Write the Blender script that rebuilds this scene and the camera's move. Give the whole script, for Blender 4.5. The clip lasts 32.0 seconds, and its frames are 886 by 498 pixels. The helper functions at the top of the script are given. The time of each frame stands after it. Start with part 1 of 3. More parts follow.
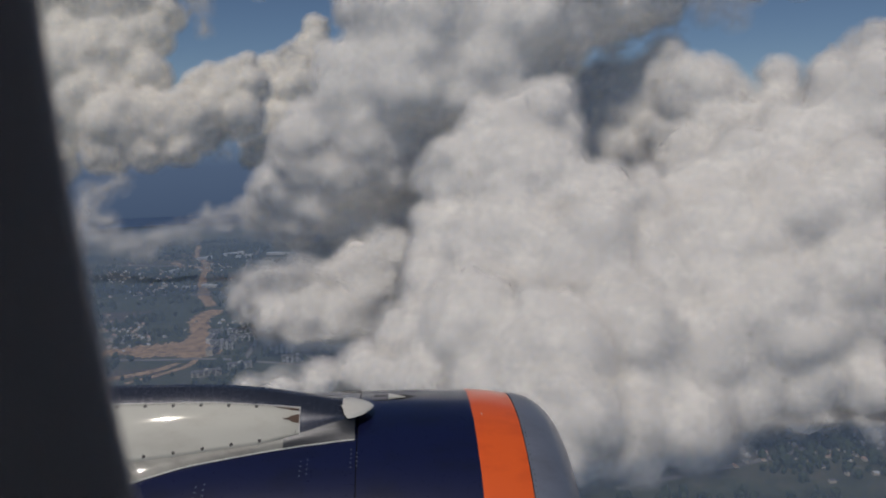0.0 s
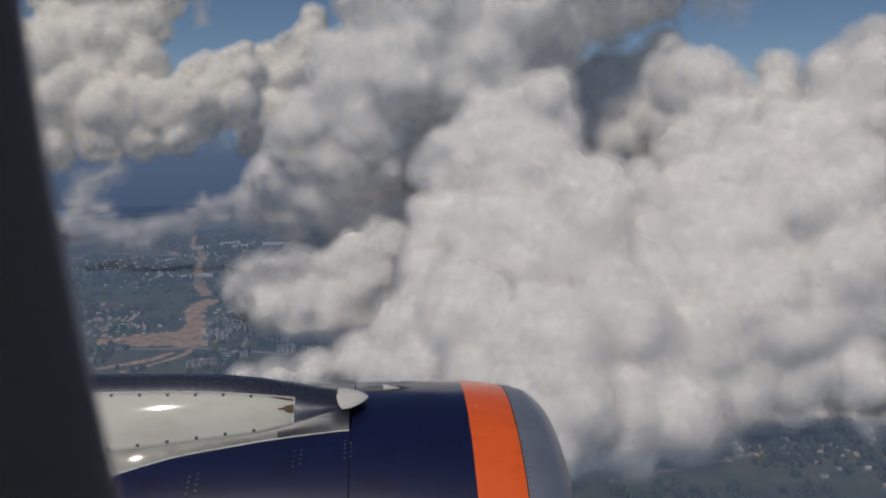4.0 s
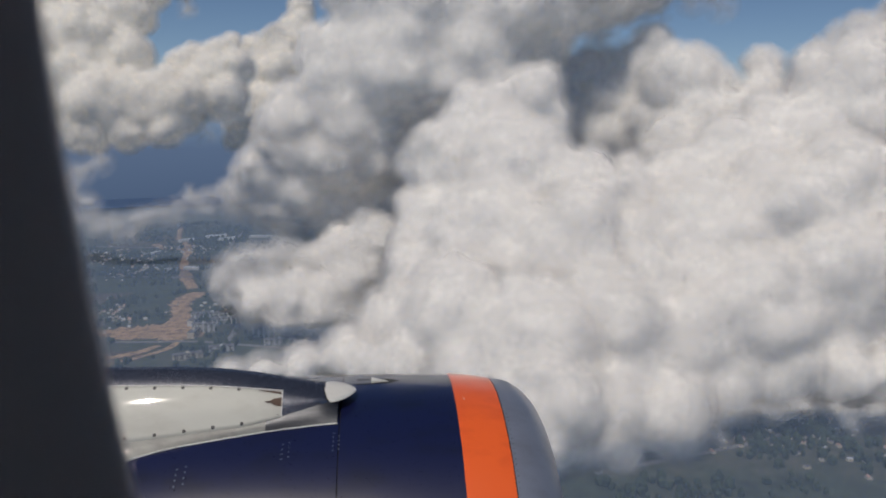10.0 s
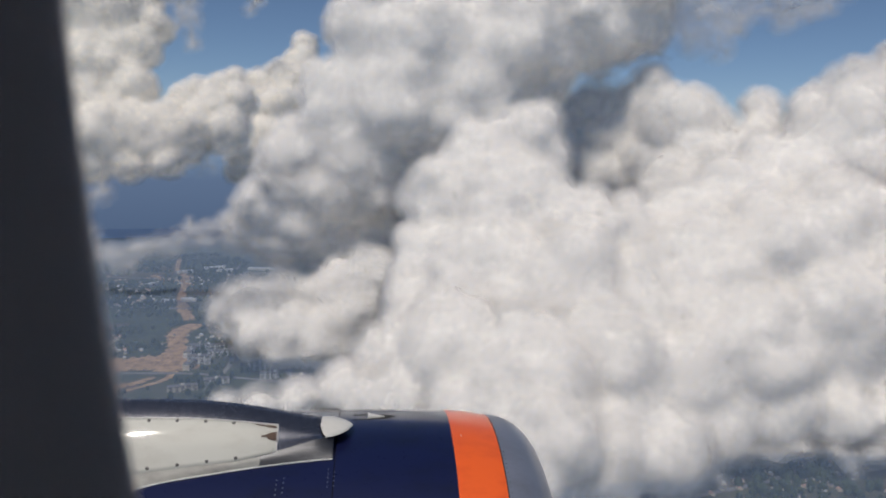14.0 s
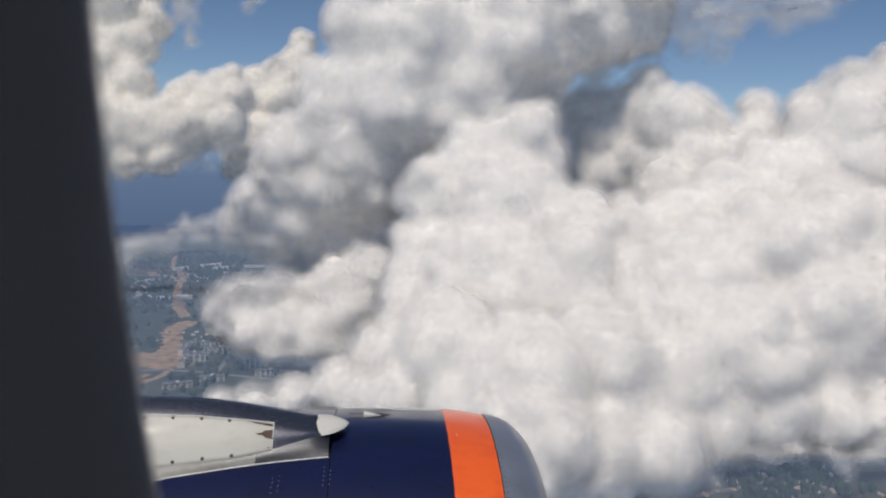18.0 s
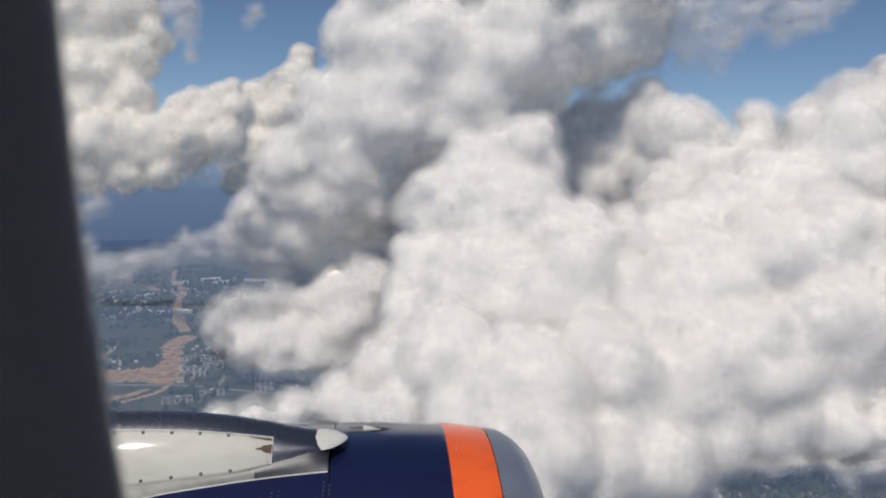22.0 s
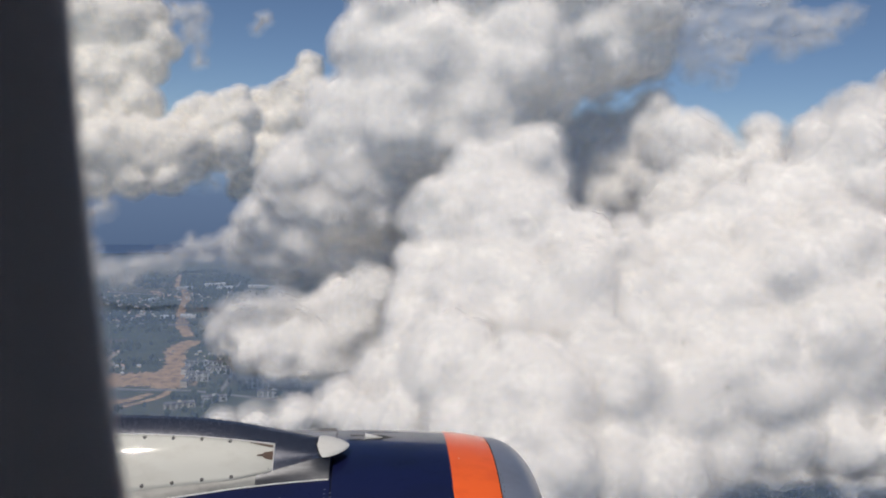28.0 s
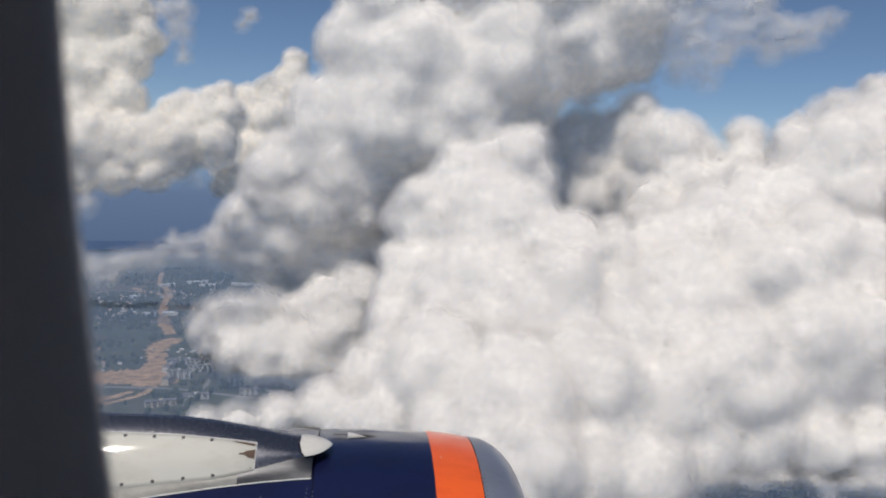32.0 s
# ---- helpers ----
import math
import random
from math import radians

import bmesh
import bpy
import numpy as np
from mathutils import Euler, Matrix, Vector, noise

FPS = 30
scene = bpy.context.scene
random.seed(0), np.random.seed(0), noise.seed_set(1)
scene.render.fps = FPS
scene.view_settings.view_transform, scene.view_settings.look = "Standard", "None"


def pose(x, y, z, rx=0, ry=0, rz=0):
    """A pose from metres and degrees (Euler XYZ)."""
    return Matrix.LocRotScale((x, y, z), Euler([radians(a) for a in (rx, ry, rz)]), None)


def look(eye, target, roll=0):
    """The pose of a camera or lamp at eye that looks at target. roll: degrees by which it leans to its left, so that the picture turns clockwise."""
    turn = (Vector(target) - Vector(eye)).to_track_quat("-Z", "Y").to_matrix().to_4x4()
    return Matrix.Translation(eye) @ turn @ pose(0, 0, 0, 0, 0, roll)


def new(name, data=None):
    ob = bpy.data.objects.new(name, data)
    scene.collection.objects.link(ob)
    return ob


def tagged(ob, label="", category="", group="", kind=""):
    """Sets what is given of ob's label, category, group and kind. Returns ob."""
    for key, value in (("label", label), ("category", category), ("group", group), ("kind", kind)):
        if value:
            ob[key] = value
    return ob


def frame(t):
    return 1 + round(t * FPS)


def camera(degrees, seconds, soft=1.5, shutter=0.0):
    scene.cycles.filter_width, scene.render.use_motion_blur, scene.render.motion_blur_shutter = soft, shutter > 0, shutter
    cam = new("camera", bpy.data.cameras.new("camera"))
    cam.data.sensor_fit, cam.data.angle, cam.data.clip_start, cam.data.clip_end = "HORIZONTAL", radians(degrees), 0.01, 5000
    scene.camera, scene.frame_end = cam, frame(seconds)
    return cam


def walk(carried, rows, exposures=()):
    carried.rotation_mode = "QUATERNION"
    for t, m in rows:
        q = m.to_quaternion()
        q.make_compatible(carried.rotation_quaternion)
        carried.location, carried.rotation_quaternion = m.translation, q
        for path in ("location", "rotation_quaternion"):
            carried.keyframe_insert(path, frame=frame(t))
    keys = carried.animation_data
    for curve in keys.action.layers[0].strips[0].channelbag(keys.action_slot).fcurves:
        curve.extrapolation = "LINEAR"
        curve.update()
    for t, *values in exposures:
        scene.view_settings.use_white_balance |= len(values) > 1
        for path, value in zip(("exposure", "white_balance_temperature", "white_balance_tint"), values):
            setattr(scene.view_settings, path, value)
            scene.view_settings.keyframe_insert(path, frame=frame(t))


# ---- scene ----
# An airliner's window seat: the engine stands outside the window, with cumulus clouds
# and the land below it. The frame of reference is the aeroplane; x points ahead,
# y outboard, z up. The land lies at z = 0 and the seat at z = ALT.
ALT = 420.0
EYE = Vector((0, 0, ALT))

# ---------------------------------------------------------------- camera
cam = camera(61.0, 32.0, soft=2.0)
cam.data.dof.use_dof = True
cam.data.dof.focus_distance = 30.0
cam.data.dof.aperture_fstop = 9.0

# seconds, metres along the cabin, yaw, pitch, roll
ROWS = [
    (0.0, 0.0069, -3.84, -8.86, 0.65),
    (0.5, 0.0060, -3.73, -8.61, 0.92),
    (1.0, 0.0050, -3.36, -8.78, 0.52),
    (1.5, 0.0076, -3.54, -9.12, 0.97),
    (2.0, 0.0102, -3.92, -9.36, 1.34),
    (2.5, 0.0128, -3.79, -9.57, 0.37),
    (4.5, 0.0095, -4.08, -9.46, -0.03),
    (5.0, 0.0112, -4.61, -9.60, -0.05),
    (5.5, 0.0107, -5.04, -9.74, -0.48),
    (6.0, 0.0101, -5.10, -10.03, -0.40),
    (6.5, 0.0091, -4.79, -10.06, -0.30),
    (7.0, 0.0081, -4.57, -10.01, -0.28),
    (7.5, 0.0079, -4.44, -9.82, -0.02),
    (8.0, 0.0077, -4.61, -9.95, 0.13),
    (8.5, 0.0074, -4.68, -9.93, 0.46),
    (9.0, 0.0071, -4.94, -9.62, 0.36),
    (9.5, 0.0053, -4.76, -9.86, 0.03),
    (10.0, 0.0035, -4.95, -10.00, -0.23),
    (10.5, 0.0036, -5.01, -9.94, -0.41),
    (11.0, 0.0036, -5.31, -9.86, -0.61),
    (11.5, 0.0037, -5.47, -9.76, -0.74),
    (12.0, 0.0039, -5.13, -9.31, -0.88),
    (12.5, 0.0021, -4.97, -8.75, -1.03),
    (13.0, 0.0004, -5.10, -8.33, -1.10),
    (13.5, -0.0001, -4.89, -7.81, -1.15),
    (14.0, -0.0005, -4.92, -7.33, -1.09),
    (14.5, -0.0010, -4.97, -7.04, -1.23),
    (16.5, -0.0006, -5.09, -7.18, -1.33),
    (17.0, -0.0017, -5.14, -7.72, -1.45),
    (17.5, -0.0040, -5.11, -7.64, -1.44),
    (18.0, -0.0062, -5.13, -7.39, -1.59),
    (18.5, -0.0079, -5.18, -7.23, -1.90),
    (19.0, -0.0096, -5.23, -7.19, -2.09),
    (19.5, -0.0048, -5.19, -7.09, -1.95),
    (20.0, -0.0000, -5.12, -6.90, -2.09),
    (20.5, 0.0014, -5.31, -7.06, -1.70),
    (21.0, 0.0029, -5.16, -6.77, -1.57),
    (21.5, 0.0015, -5.07, -6.50, -1.42),
    (22.0, 0.0002, -5.16, -6.40, -1.30),
    (22.5, 0.0008, -5.27, -6.27, -1.47),
    (23.0, 0.0014, -5.16, -5.63, -1.48),
    (23.5, 0.0013, -5.08, -5.36, -1.65),
    (24.0, 0.0011, -4.97, -5.68, -1.80),
    (24.5, 0.0009, -4.94, -5.85, -1.97),
    (25.0, 0.0008, -4.96, -5.56, -2.14),
    (25.5, 0.0006, -4.90, -5.70, -2.25),
    (27.5, -0.0001, -4.78, -5.75, -2.12),
    (28.0, -0.0002, -4.75, -5.76, -2.04),
    (28.5, 0.0013, -4.69, -5.94, -2.24),
    (29.0, 0.0028, -4.70, -6.35, -2.33),
    (29.5, 0.0043, -4.77, -6.21, -2.45),
    (30.0, 0.0031, -5.13, -5.84, -2.44),
    (30.5, 0.0019, -5.22, -6.20, -2.59),
    (31.0, 0.0007, -5.40, -6.26, -2.65),
    (31.5, -0.0005, -5.74, -5.78, -2.70),
    (32.0, -0.0017, -5.87, -5.76, -2.68),
]
# seconds, stops: the picture brightens as the clouds fill it
EXPOSURES = [(0.0, -0.62), (5.0, -0.50), (8.0, -0.35), (11.0, -0.22), (14.0, -0.08), (17.0, 0.0), (20.0, 0.04), (25.0, 0.06), (32.0, 0.08)]
walk(cam, [(t, pose(x, 0, ALT, 90 + pitch, roll, yaw)) for t, x, yaw, pitch, roll in ROWS], EXPOSURES)

# ---------------------------------------------------------------- light
SUN_FROM = Vector((-0.235, -0.48, 0.845)).normalized()
elev = math.asin(SUN_FROM.z)
azim = math.atan2(SUN_FROM.x, SUN_FROM.y)

world = bpy.data.worlds.new("sky")
scene.world = world
world.use_nodes = True
wn, wl = world.node_tree.nodes, world.node_tree.links
wn.clear()
sky = wn.new("ShaderNodeTexSky")
sky.sky_type = "NISHITA"
sky.sun_disc = False
sky.sun_elevation, sky.sun_rotation = elev, azim
sky.altitude, sky.air_density, sky.dust_density, sky.ozone_density = 3500, 1.0, 0.0, 3.0
wbg = wn.new("ShaderNodeBackground")
wbg.inputs["Strength"].default_value = 0.068
wout = wn.new("ShaderNodeOutputWorld")
wl.new(sky.outputs[0], wbg.inputs[0])
wl.new(wbg.outputs[0], wout.inputs[0])

sun_data = bpy.data.lights.new("sun", "SUN")
sun_data.energy, sun_data.angle, sun_data.color = 2.95, radians(0.5), (1.0, 0.90, 0.775)
sun = new("sun", sun_data)
sun.matrix_world = look(SUN_FROM * 100, (0, 0, 0))
scene.cycles.transparent_max_bounces = 40
scene.cycles.max_bounces, scene.cycles.diffuse_bounces, scene.cycles.transmission_bounces = 16, 12, 12


# ---------------------------------------------------------------- materials
def material(name, colour, rough=0.5, metal=0.0, coat=0.0):
    m = bpy.data.materials.new(name)
    m.use_nodes = True
    b = m.node_tree.nodes["Principled BSDF"]
    b.inputs["Base Color"].default_value = (*colour, 1)
    b.inputs["Roughness"].default_value = rough
    b.inputs["Metallic"].default_value = metal
    b.inputs["Coat Weight"].default_value = coat
    b.inputs["Coat Roughness"].default_value = 0.03
    return m


def noise_node(m, scale, detail=6.0, rough=0.6, stretch=None, kind="Object"):
    n, l = m.node_tree.nodes, m.node_tree.links
    co = n.new("ShaderNodeTexCoord")
    t = n.new("ShaderNodeTexNoise")
    t.inputs["Scale"].default_value, t.inputs["Detail"].default_value, t.inputs["Roughness"].default_value = scale, detail, rough
    if stretch:
        mp = n.new("ShaderNodeMapping")
        mp.inputs["Scale"].default_value = stretch
        l.new(co.outputs[kind], mp.inputs[0])
        l.new(mp.outputs[0], t.inputs["Vector"])
    else:
        l.new(co.outputs[kind], t.inputs["Vector"])
    return t


def ramp_node(m, source, stops):
    n, l = m.node_tree.nodes, m.node_tree.links
    r = n.new("ShaderNodeValToRGB")
    while len(r.color_ramp.elements) < len(stops):
        r.color_ramp.elements.new(0.5)
    for e, (p, c) in zip(r.color_ramp.elements, stops):
        e.position, e.color = p, (*c, 1)
    l.new(source, r.inputs[0])
    return r


def bump_node(m, source, strength, distance):
    n, l = m.node_tree.nodes, m.node_tree.links
    b = n.new("ShaderNodeBump")
    b.inputs["Strength"].default_value, b.inputs["Distance"].default_value = strength, distance
    l.new(source, b.inputs["Height"])
    l.new(b.outputs[0], n["Principled BSDF"].inputs["Normal"])


def painted(name, colour, dirt, rough=0.25, coat=0.5, scale=6.0):
    """Gloss paint with faint streaks of grime and small specks."""
    m = material(name, colour, rough, 0, coat)
    t = noise_node(m, scale, 8, 0.65, (0.5, 1, 1))
    r = ramp_node(m, t.outputs[0], [(0.30, dirt), (0.52, colour), (1.0, colour)])
    m.node_tree.links.new(r.outputs[0], m.node_tree.nodes["Principled BSDF"].inputs["Base Color"])
    f = noise_node(m, 90, 4)
    q = ramp_node(m, f.outputs[0], [(0.3, (rough * 0.9,) * 3), (0.7, (rough * 1.15,) * 3)])
    m.node_tree.links.new(q.outputs[0], m.node_tree.nodes["Principled BSDF"].inputs["Roughness"])
    return m


BLUE = painted("blue_paint", (0.006, 0.009, 0.050), (0.005, 0.007, 0.032), 0.30, 1.0)
ORANGE = painted("orange_paint", (0.86, 0.130, 0.022), (0.74, 0.105, 0.02), 0.35, 0.6)
SILVER = painted("grey_lip_paint", (0.155, 0.180, 0.245), (0.125, 0.142, 0.19), 0.38, 0.25)
PLATE = painted("pale_grey_paint", (0.50, 0.51, 0.48), (0.43, 0.43, 0.40), 0.50, 0.55)
CONE = painted("off_white_paint", (0.68, 0.68, 0.66), (0.58, 0.57, 0.54), 0.4, 0.2)
SEAL_AND_SHINE = material("pale_sealant_and_shine", (0.72, 0.73, 0.74), 0.4)
SCREW = material("dark_screw_steel", (0.05, 0.05, 0.055), 0.5, 0.6)
PRIMER = painted("bare_brown_primer", (0.09, 0.055, 0.04), (0.05, 0.035, 0.03), 0.7, 0.0, 40)
GAP = material("panel_gap", (0.006, 0.007, 0.01), 0.8)
DUCT = material("duct_lining", (0.18, 0.18, 0.19), 0.5)


def brushed(name, colour, rough):
    m = material(name, colour, rough, 0.9)
    t = noise_node(m, 14, 8, 0.7, (1, 6, 6))
    r = ramp_node(m, t.outputs[0], [(0.3, tuple(c * 0.7 for c in colour)), (0.7, colour)])
    m.node_tree.links.new(r.outputs[0], m.node_tree.nodes["Principled BSDF"].inputs["Base Color"])
    s = noise_node(m, 160, 4, 0.7)
    q = ramp_node(m, s.outputs[0], [(0.3, (rough * 0.75,) * 3), (0.7, (rough * 1.3,) * 3)])
    m.node_tree.links.new(q.outputs[0], m.node_tree.nodes["Principled BSDF"].inputs["Roughness"])
    bump_node(m, s.outputs[0], 0.15, 0.002)
    return m


METAL = brushed("brushed_metal", (0.25, 0.26, 0.30), 0.24)
SKIRT = brushed("dull_metal", (0.13, 0.135, 0.15), 0.42)
# pale tone for the lit stretch of the skirt
SKIRT_LIT = painted("lit_skirt_grey", (0.31, 0.315, 0.30), (0.20, 0.20, 0.195), 0.5, 0.15, 9.0)


def plastic(name, colour):
    m = material(name, colour, 0.6)
    t = noise_node(m, 300, 4)
    bump_node(m, t.outputs[0], 0.2, 0.0005)
    return m


LINING = plastic("cabin_lining", (0.62, 0.54, 0.52))
CARPET = plastic("cabin_carpet", (0.06, 0.06, 0.08))


def cloud_material(name, colour, passing=0.30, relief=0.04):
    """Dense droplets: part of the light is thrown back, part goes on through the cloud."""
    m = bpy.data.materials.new(name)
    m.use_nodes = True
    n, l = m.node_tree.nodes, m.node_tree.links
    n.clear()
    back, on = n.new("ShaderNodeBsdfDiffuse"), n.new("ShaderNodeBsdfTranslucent")
    mix, o = n.new("ShaderNodeMixShader"), n.new("ShaderNodeOutputMaterial")
    bump = n.new("ShaderNodeBump")
    bump.inputs["Strength"].default_value, bump.inputs["Distance"].default_value = relief, 8.0
    l.new(noise_node(m, 0.03, 8, 0.62).outputs[0], bump.inputs["Height"])
    for i, b in enumerate((back, on)):
        b.inputs["Color"].default_value = (*colour, 1)
        l.new(bump.outputs[0], b.inputs["Normal"])
        l.new(b.outputs[0], mix.inputs[i + 1])
    mix.inputs[0].default_value = passing
    l.new(mix.outputs[0], o.inputs[0])
    return m


def fringe_material(name, colour, thick, low, high, size, detail=3.0, fine=0.5):
    """Thin droplets at a cloud's rim, torn into shreds."""
    m = bpy.data.materials.new(name)
    m.use_nodes = True
    n, l = m.node_tree.nodes, m.node_tree.links
    n.clear()
    d = n.new("ShaderNodeBsdfDiffuse")
    d.inputs["Color"].default_value = (*colour, 1)
    t = n.new("ShaderNodeBsdfTranslucent")
    t.inputs["Color"].default_value = (*colour, 1)
    both = n.new("ShaderNodeMixShader")
    both.inputs[0].default_value = 0.5
    clear = n.new("ShaderNodeBsdfTransparent")
    mix = n.new("ShaderNodeMixShader")
    o = n.new("ShaderNodeOutputMaterial")
    nz = noise_node(m, size, detail, fine)
    r = ramp_node(m, nz.outputs[0], [(low, (0, 0, 0)), (high, (thick,) * 3)])
    l.new(r.outputs[0], mix.inputs[0])
    l.new(d.outputs[0], both.inputs[1])
    l.new(t.outputs[0], both.inputs[2])
    l.new(clear.outputs[0], mix.inputs[1])
    l.new(both.outputs[0], mix.inputs[2])
    l.new(mix.outputs[0], o.inputs[0])
    return m


CLOUD = cloud_material("cloud_droplets", (0.99, 0.985, 0.98))
# far clouds carry a cream tint in their colour for sunlight through haze
CLOUD_FAR = cloud_material("far_cloud_haze_tint", (0.99, 0.968, 0.92), 0.42, 0.03)
FRINGES = [fringe_material("cloud_rim", (0.97, 0.965, 0.96), k, 0.25, 0.62, 0.02) for k in (0.34, 0.31, 0.28, 0.25, 0.21, 0.17, 0.13, 0.08)]
SHREDS = [fringe_material("cloud_shreds", (0.98, 0.98, 0.98), k, 0.36, 0.68, 0.014, 8.0, 0.66) for k in (0.50, 0.42, 0.34, 0.25, 0.16)]
VEILS = [fringe_material("cloud_veil", (0.97, 0.97, 0.97), k, 0.34, 0.70, 0.012, 8.0, 0.66) for k in (0.34, 0.30, 0.24, 0.18, 0.12)]


# ---------------------------------------------------------------- builders
def thing(name, label, category, at=EYE, group="", kind=""):
    e = new(name)
    e.location = at
    return tagged(e, label, category, group, kind)


def mesh_of(name, verts, faces, smooth=True):
    me = bpy.data.meshes.new(name)
    me.from_pydata([tuple(v) for v in verts], [], faces)
    me.update()
    if smooth:
        me.polygons.foreach_set("use_smooth", [True] * len(me.polygons))
    return me


def part(name, data, mat, parent, label="", smooth=True):
    """Links a mesh or bmesh as one part; coordinates are those of the parent."""
    if isinstance(data, bmesh.types.BMesh):
        me = bpy.data.meshes.new(name)
        data.to_mesh(me)
        data.free()
        if smooth:
            me.polygons.foreach_set("use_smooth", [True] * len(me.polygons))
        data = me
    if not data.materials:
        data.materials.append(mat)
    ob = new(name, data)
    ob.parent = parent
    return tagged(ob, label)


def grid_mesh(name, rows, closed=False, flip=False):
    """A sheet through rows of points."""
    n = len(rows[0])
    verts = [p for r in rows for p in r]
    faces = []
    for i in range(len(rows) - 1):
        for j in range(n if closed else n - 1):
            k = (j + 1) % n
            f = (i * n + j, i * n + k, (i + 1) * n + k, (i + 1) * n + j)
            faces.append(f[::-1] if flip else f)
    return mesh_of(name, verts, faces)


def box(bm, lo, hi):
    v = [bm.verts.new((x, y, z)) for x in (lo[0], hi[0]) for y in (lo[1], hi[1]) for z in (lo[2], hi[2])]
    for f in ((0, 1, 3, 2), (4, 6, 7, 5), (0, 4, 5, 1), (2, 3, 7, 6), (0, 2, 6, 4), (1, 5, 7, 3)):
        bm.faces.new([v[i] for i in f])
    return v


def table(x, rows):
    """Interpolates rows of (x, values...) at x."""
    xs = [r[0] for r in rows]
    return [float(np.interp(x, xs, [r[i] for r in rows])) for i in range(1, len(rows[0]))]


def spline(points, n):
    """n points on a Catmull-Rom curve through the given ones."""
    p = [Vector(points[0]) * 2 - Vector(points[1])] + [Vector(q) for q in points] + [Vector(points[-1]) * 2 - Vector(points[-2])]
    out, segs = [], len(points) - 1
    for i in range(n):
        s = min(i / (n - 1) * segs, segs - 1e-6)
        k, u = int(s), s - int(s)
        a, b, c, d = p[k:k + 4]
        out.append(0.5 * ((2 * b) + (c - a) * u + (2 * a - 5 * b + 4 * c - d) * u * u + (3 * b - a - 3 * c + d) * u ** 3))
    return out


# ---------------------------------------------------------------- engine
AX_Y, AX_Z = 4.10, -2.71
PROFILE = [(-2.6, 1.00), (-2.0, 1.09), (-1.5, 1.15), (-1.0, 1.183), (-0.5, 1.194), (0.0, 1.197), (0.2, 1.195), (0.415, 1.191), (0.55, 1.178), (0.669, 1.159)]


def radius(x):
    return table(x, PROFILE)[0]


def on_cowl(x, y, lift=0.0):
    """The point of the cowl's upper side at this x and y."""
    r = radius(x) + lift
    return Vector((x, y, AX_Z + math.sqrt(max(r * r - (y - AX_Y) ** 2, 0))))


def ring(x, r, n=160):
    return [Vector((x, AX_Y - r * math.sin(a), AX_Z + r * math.cos(a))) for a in (2 * math.pi * i / n for i in range(n))]


def barrel(name, stations, mat, label):
    return part(name, grid_mesh(name, [ring(x, r) for x, r in stations], True), mat, engine, label)


engine = thing("jet_engine", "dark blue jet engine with bright orange stripe and grey lip", "engine")
SEAM = -0.208
barrel("rear_cowl", [(x, radius(x)) for x in np.linspace(-2.6, SEAM - 0.003, 26)], BLUE, "dark blue fan cowl")
barrel("seam", [(SEAM - 0.003, radius(SEAM)), (SEAM - 0.003, radius(SEAM) - 0.01), (SEAM + 0.003, radius(SEAM) - 0.01), (SEAM + 0.003, radius(SEAM))], GAP, "dark panel gap")
barrel("inlet_cowl", [(x, radius(x)) for x in np.linspace(SEAM + 0.003, 0.415, 12)], BLUE, "dark blue inlet cowl")
barrel("stripe", [(x, radius(x)) for x in np.linspace(0.415, 0.666, 8)], ORANGE, "bright orange painted stripe")
barrel("stripe_gap", [(0.666, radius(0.666)), (0.666, 1.148), (0.672, 1.148), (0.672, 1.1585)], GAP, "dark joint")
lip = [(0.672 + 0.285 * math.sin(a), 0.86 + 0.2985 * math.cos(a)) for a in np.linspace(0, math.pi / 2, 16)]
lip += [(0.957 - 0.10 * math.sin(a), 0.78 + 0.08 * math.cos(a)) for a in np.linspace(0.15, math.pi / 2, 8)]
barrel("lip", lip, SILVER, "grey inlet lip")
barrel("duct", [(0.857, 0.78), (0.4, 0.80), (-0.3, 0.86), (-0.9, 0.87)], DUCT, "grey inlet duct")
bm = bmesh.new()
bmesh.ops.create_circle(bm, cap_ends=True, radius=0.87, segments=48, matrix=Matrix.Translation((-0.9, AX_Y, AX_Z)) @ Matrix.Rotation(math.pi / 2, 4, "Y"))
part("fan_face", bm, GAP, engine, "dark fan face")
bm = bmesh.new()
bmesh.ops.create_cone(bm, cap_ends=True, radius1=0.98, radius2=0.55, depth=1.4, segments=64, matrix=Matrix.Translation((-3.3, AX_Y, AX_Z)) @ Matrix.Rotation(-math.pi / 2, 4, "Y"))
part("exhaust_sleeve", bm, SKIRT, engine, "dull metal exhaust sleeve")


def dot_mesh(name, r, h=0.0015, n=8):
    v = [(r * math.cos(2 * math.pi * i / n), r * math.sin(2 * math.pi * i / n), 0) for i in range(n)]
    v += [(0.8 * x, 0.8 * y, h) for x, y, _ in v]
    f = [(i, (i + 1) % n, n + (i + 1) % n, n + i) for i in range(n)] + [tuple(range(n, 2 * n))]
    return mesh_of(name, v, f, False)


def stick_dot(name, me, mat, parent, at, normal):
    ob = part(name, me, mat, parent)
    ob.matrix_basis = Matrix.Translation(at) @ Vector(normal).to_track_quat("Z", "Y").to_matrix().to_4x4()
    return ob


PALE_RIVET = material("pale_rivet", (0.16, 0.18, 0.24), 0.4, 0.5)
rivet = dot_mesh("rivet", 0.0045)
small = dot_mesh("rivet", 0.0032)


def cowl_rivet(x, y, mat, me):
    p = on_cowl(x, y, 0.0004)
    stick_dot("rivet", me, mat, engine, p, (0, p.y - AX_Y, p.z - AX_Z))


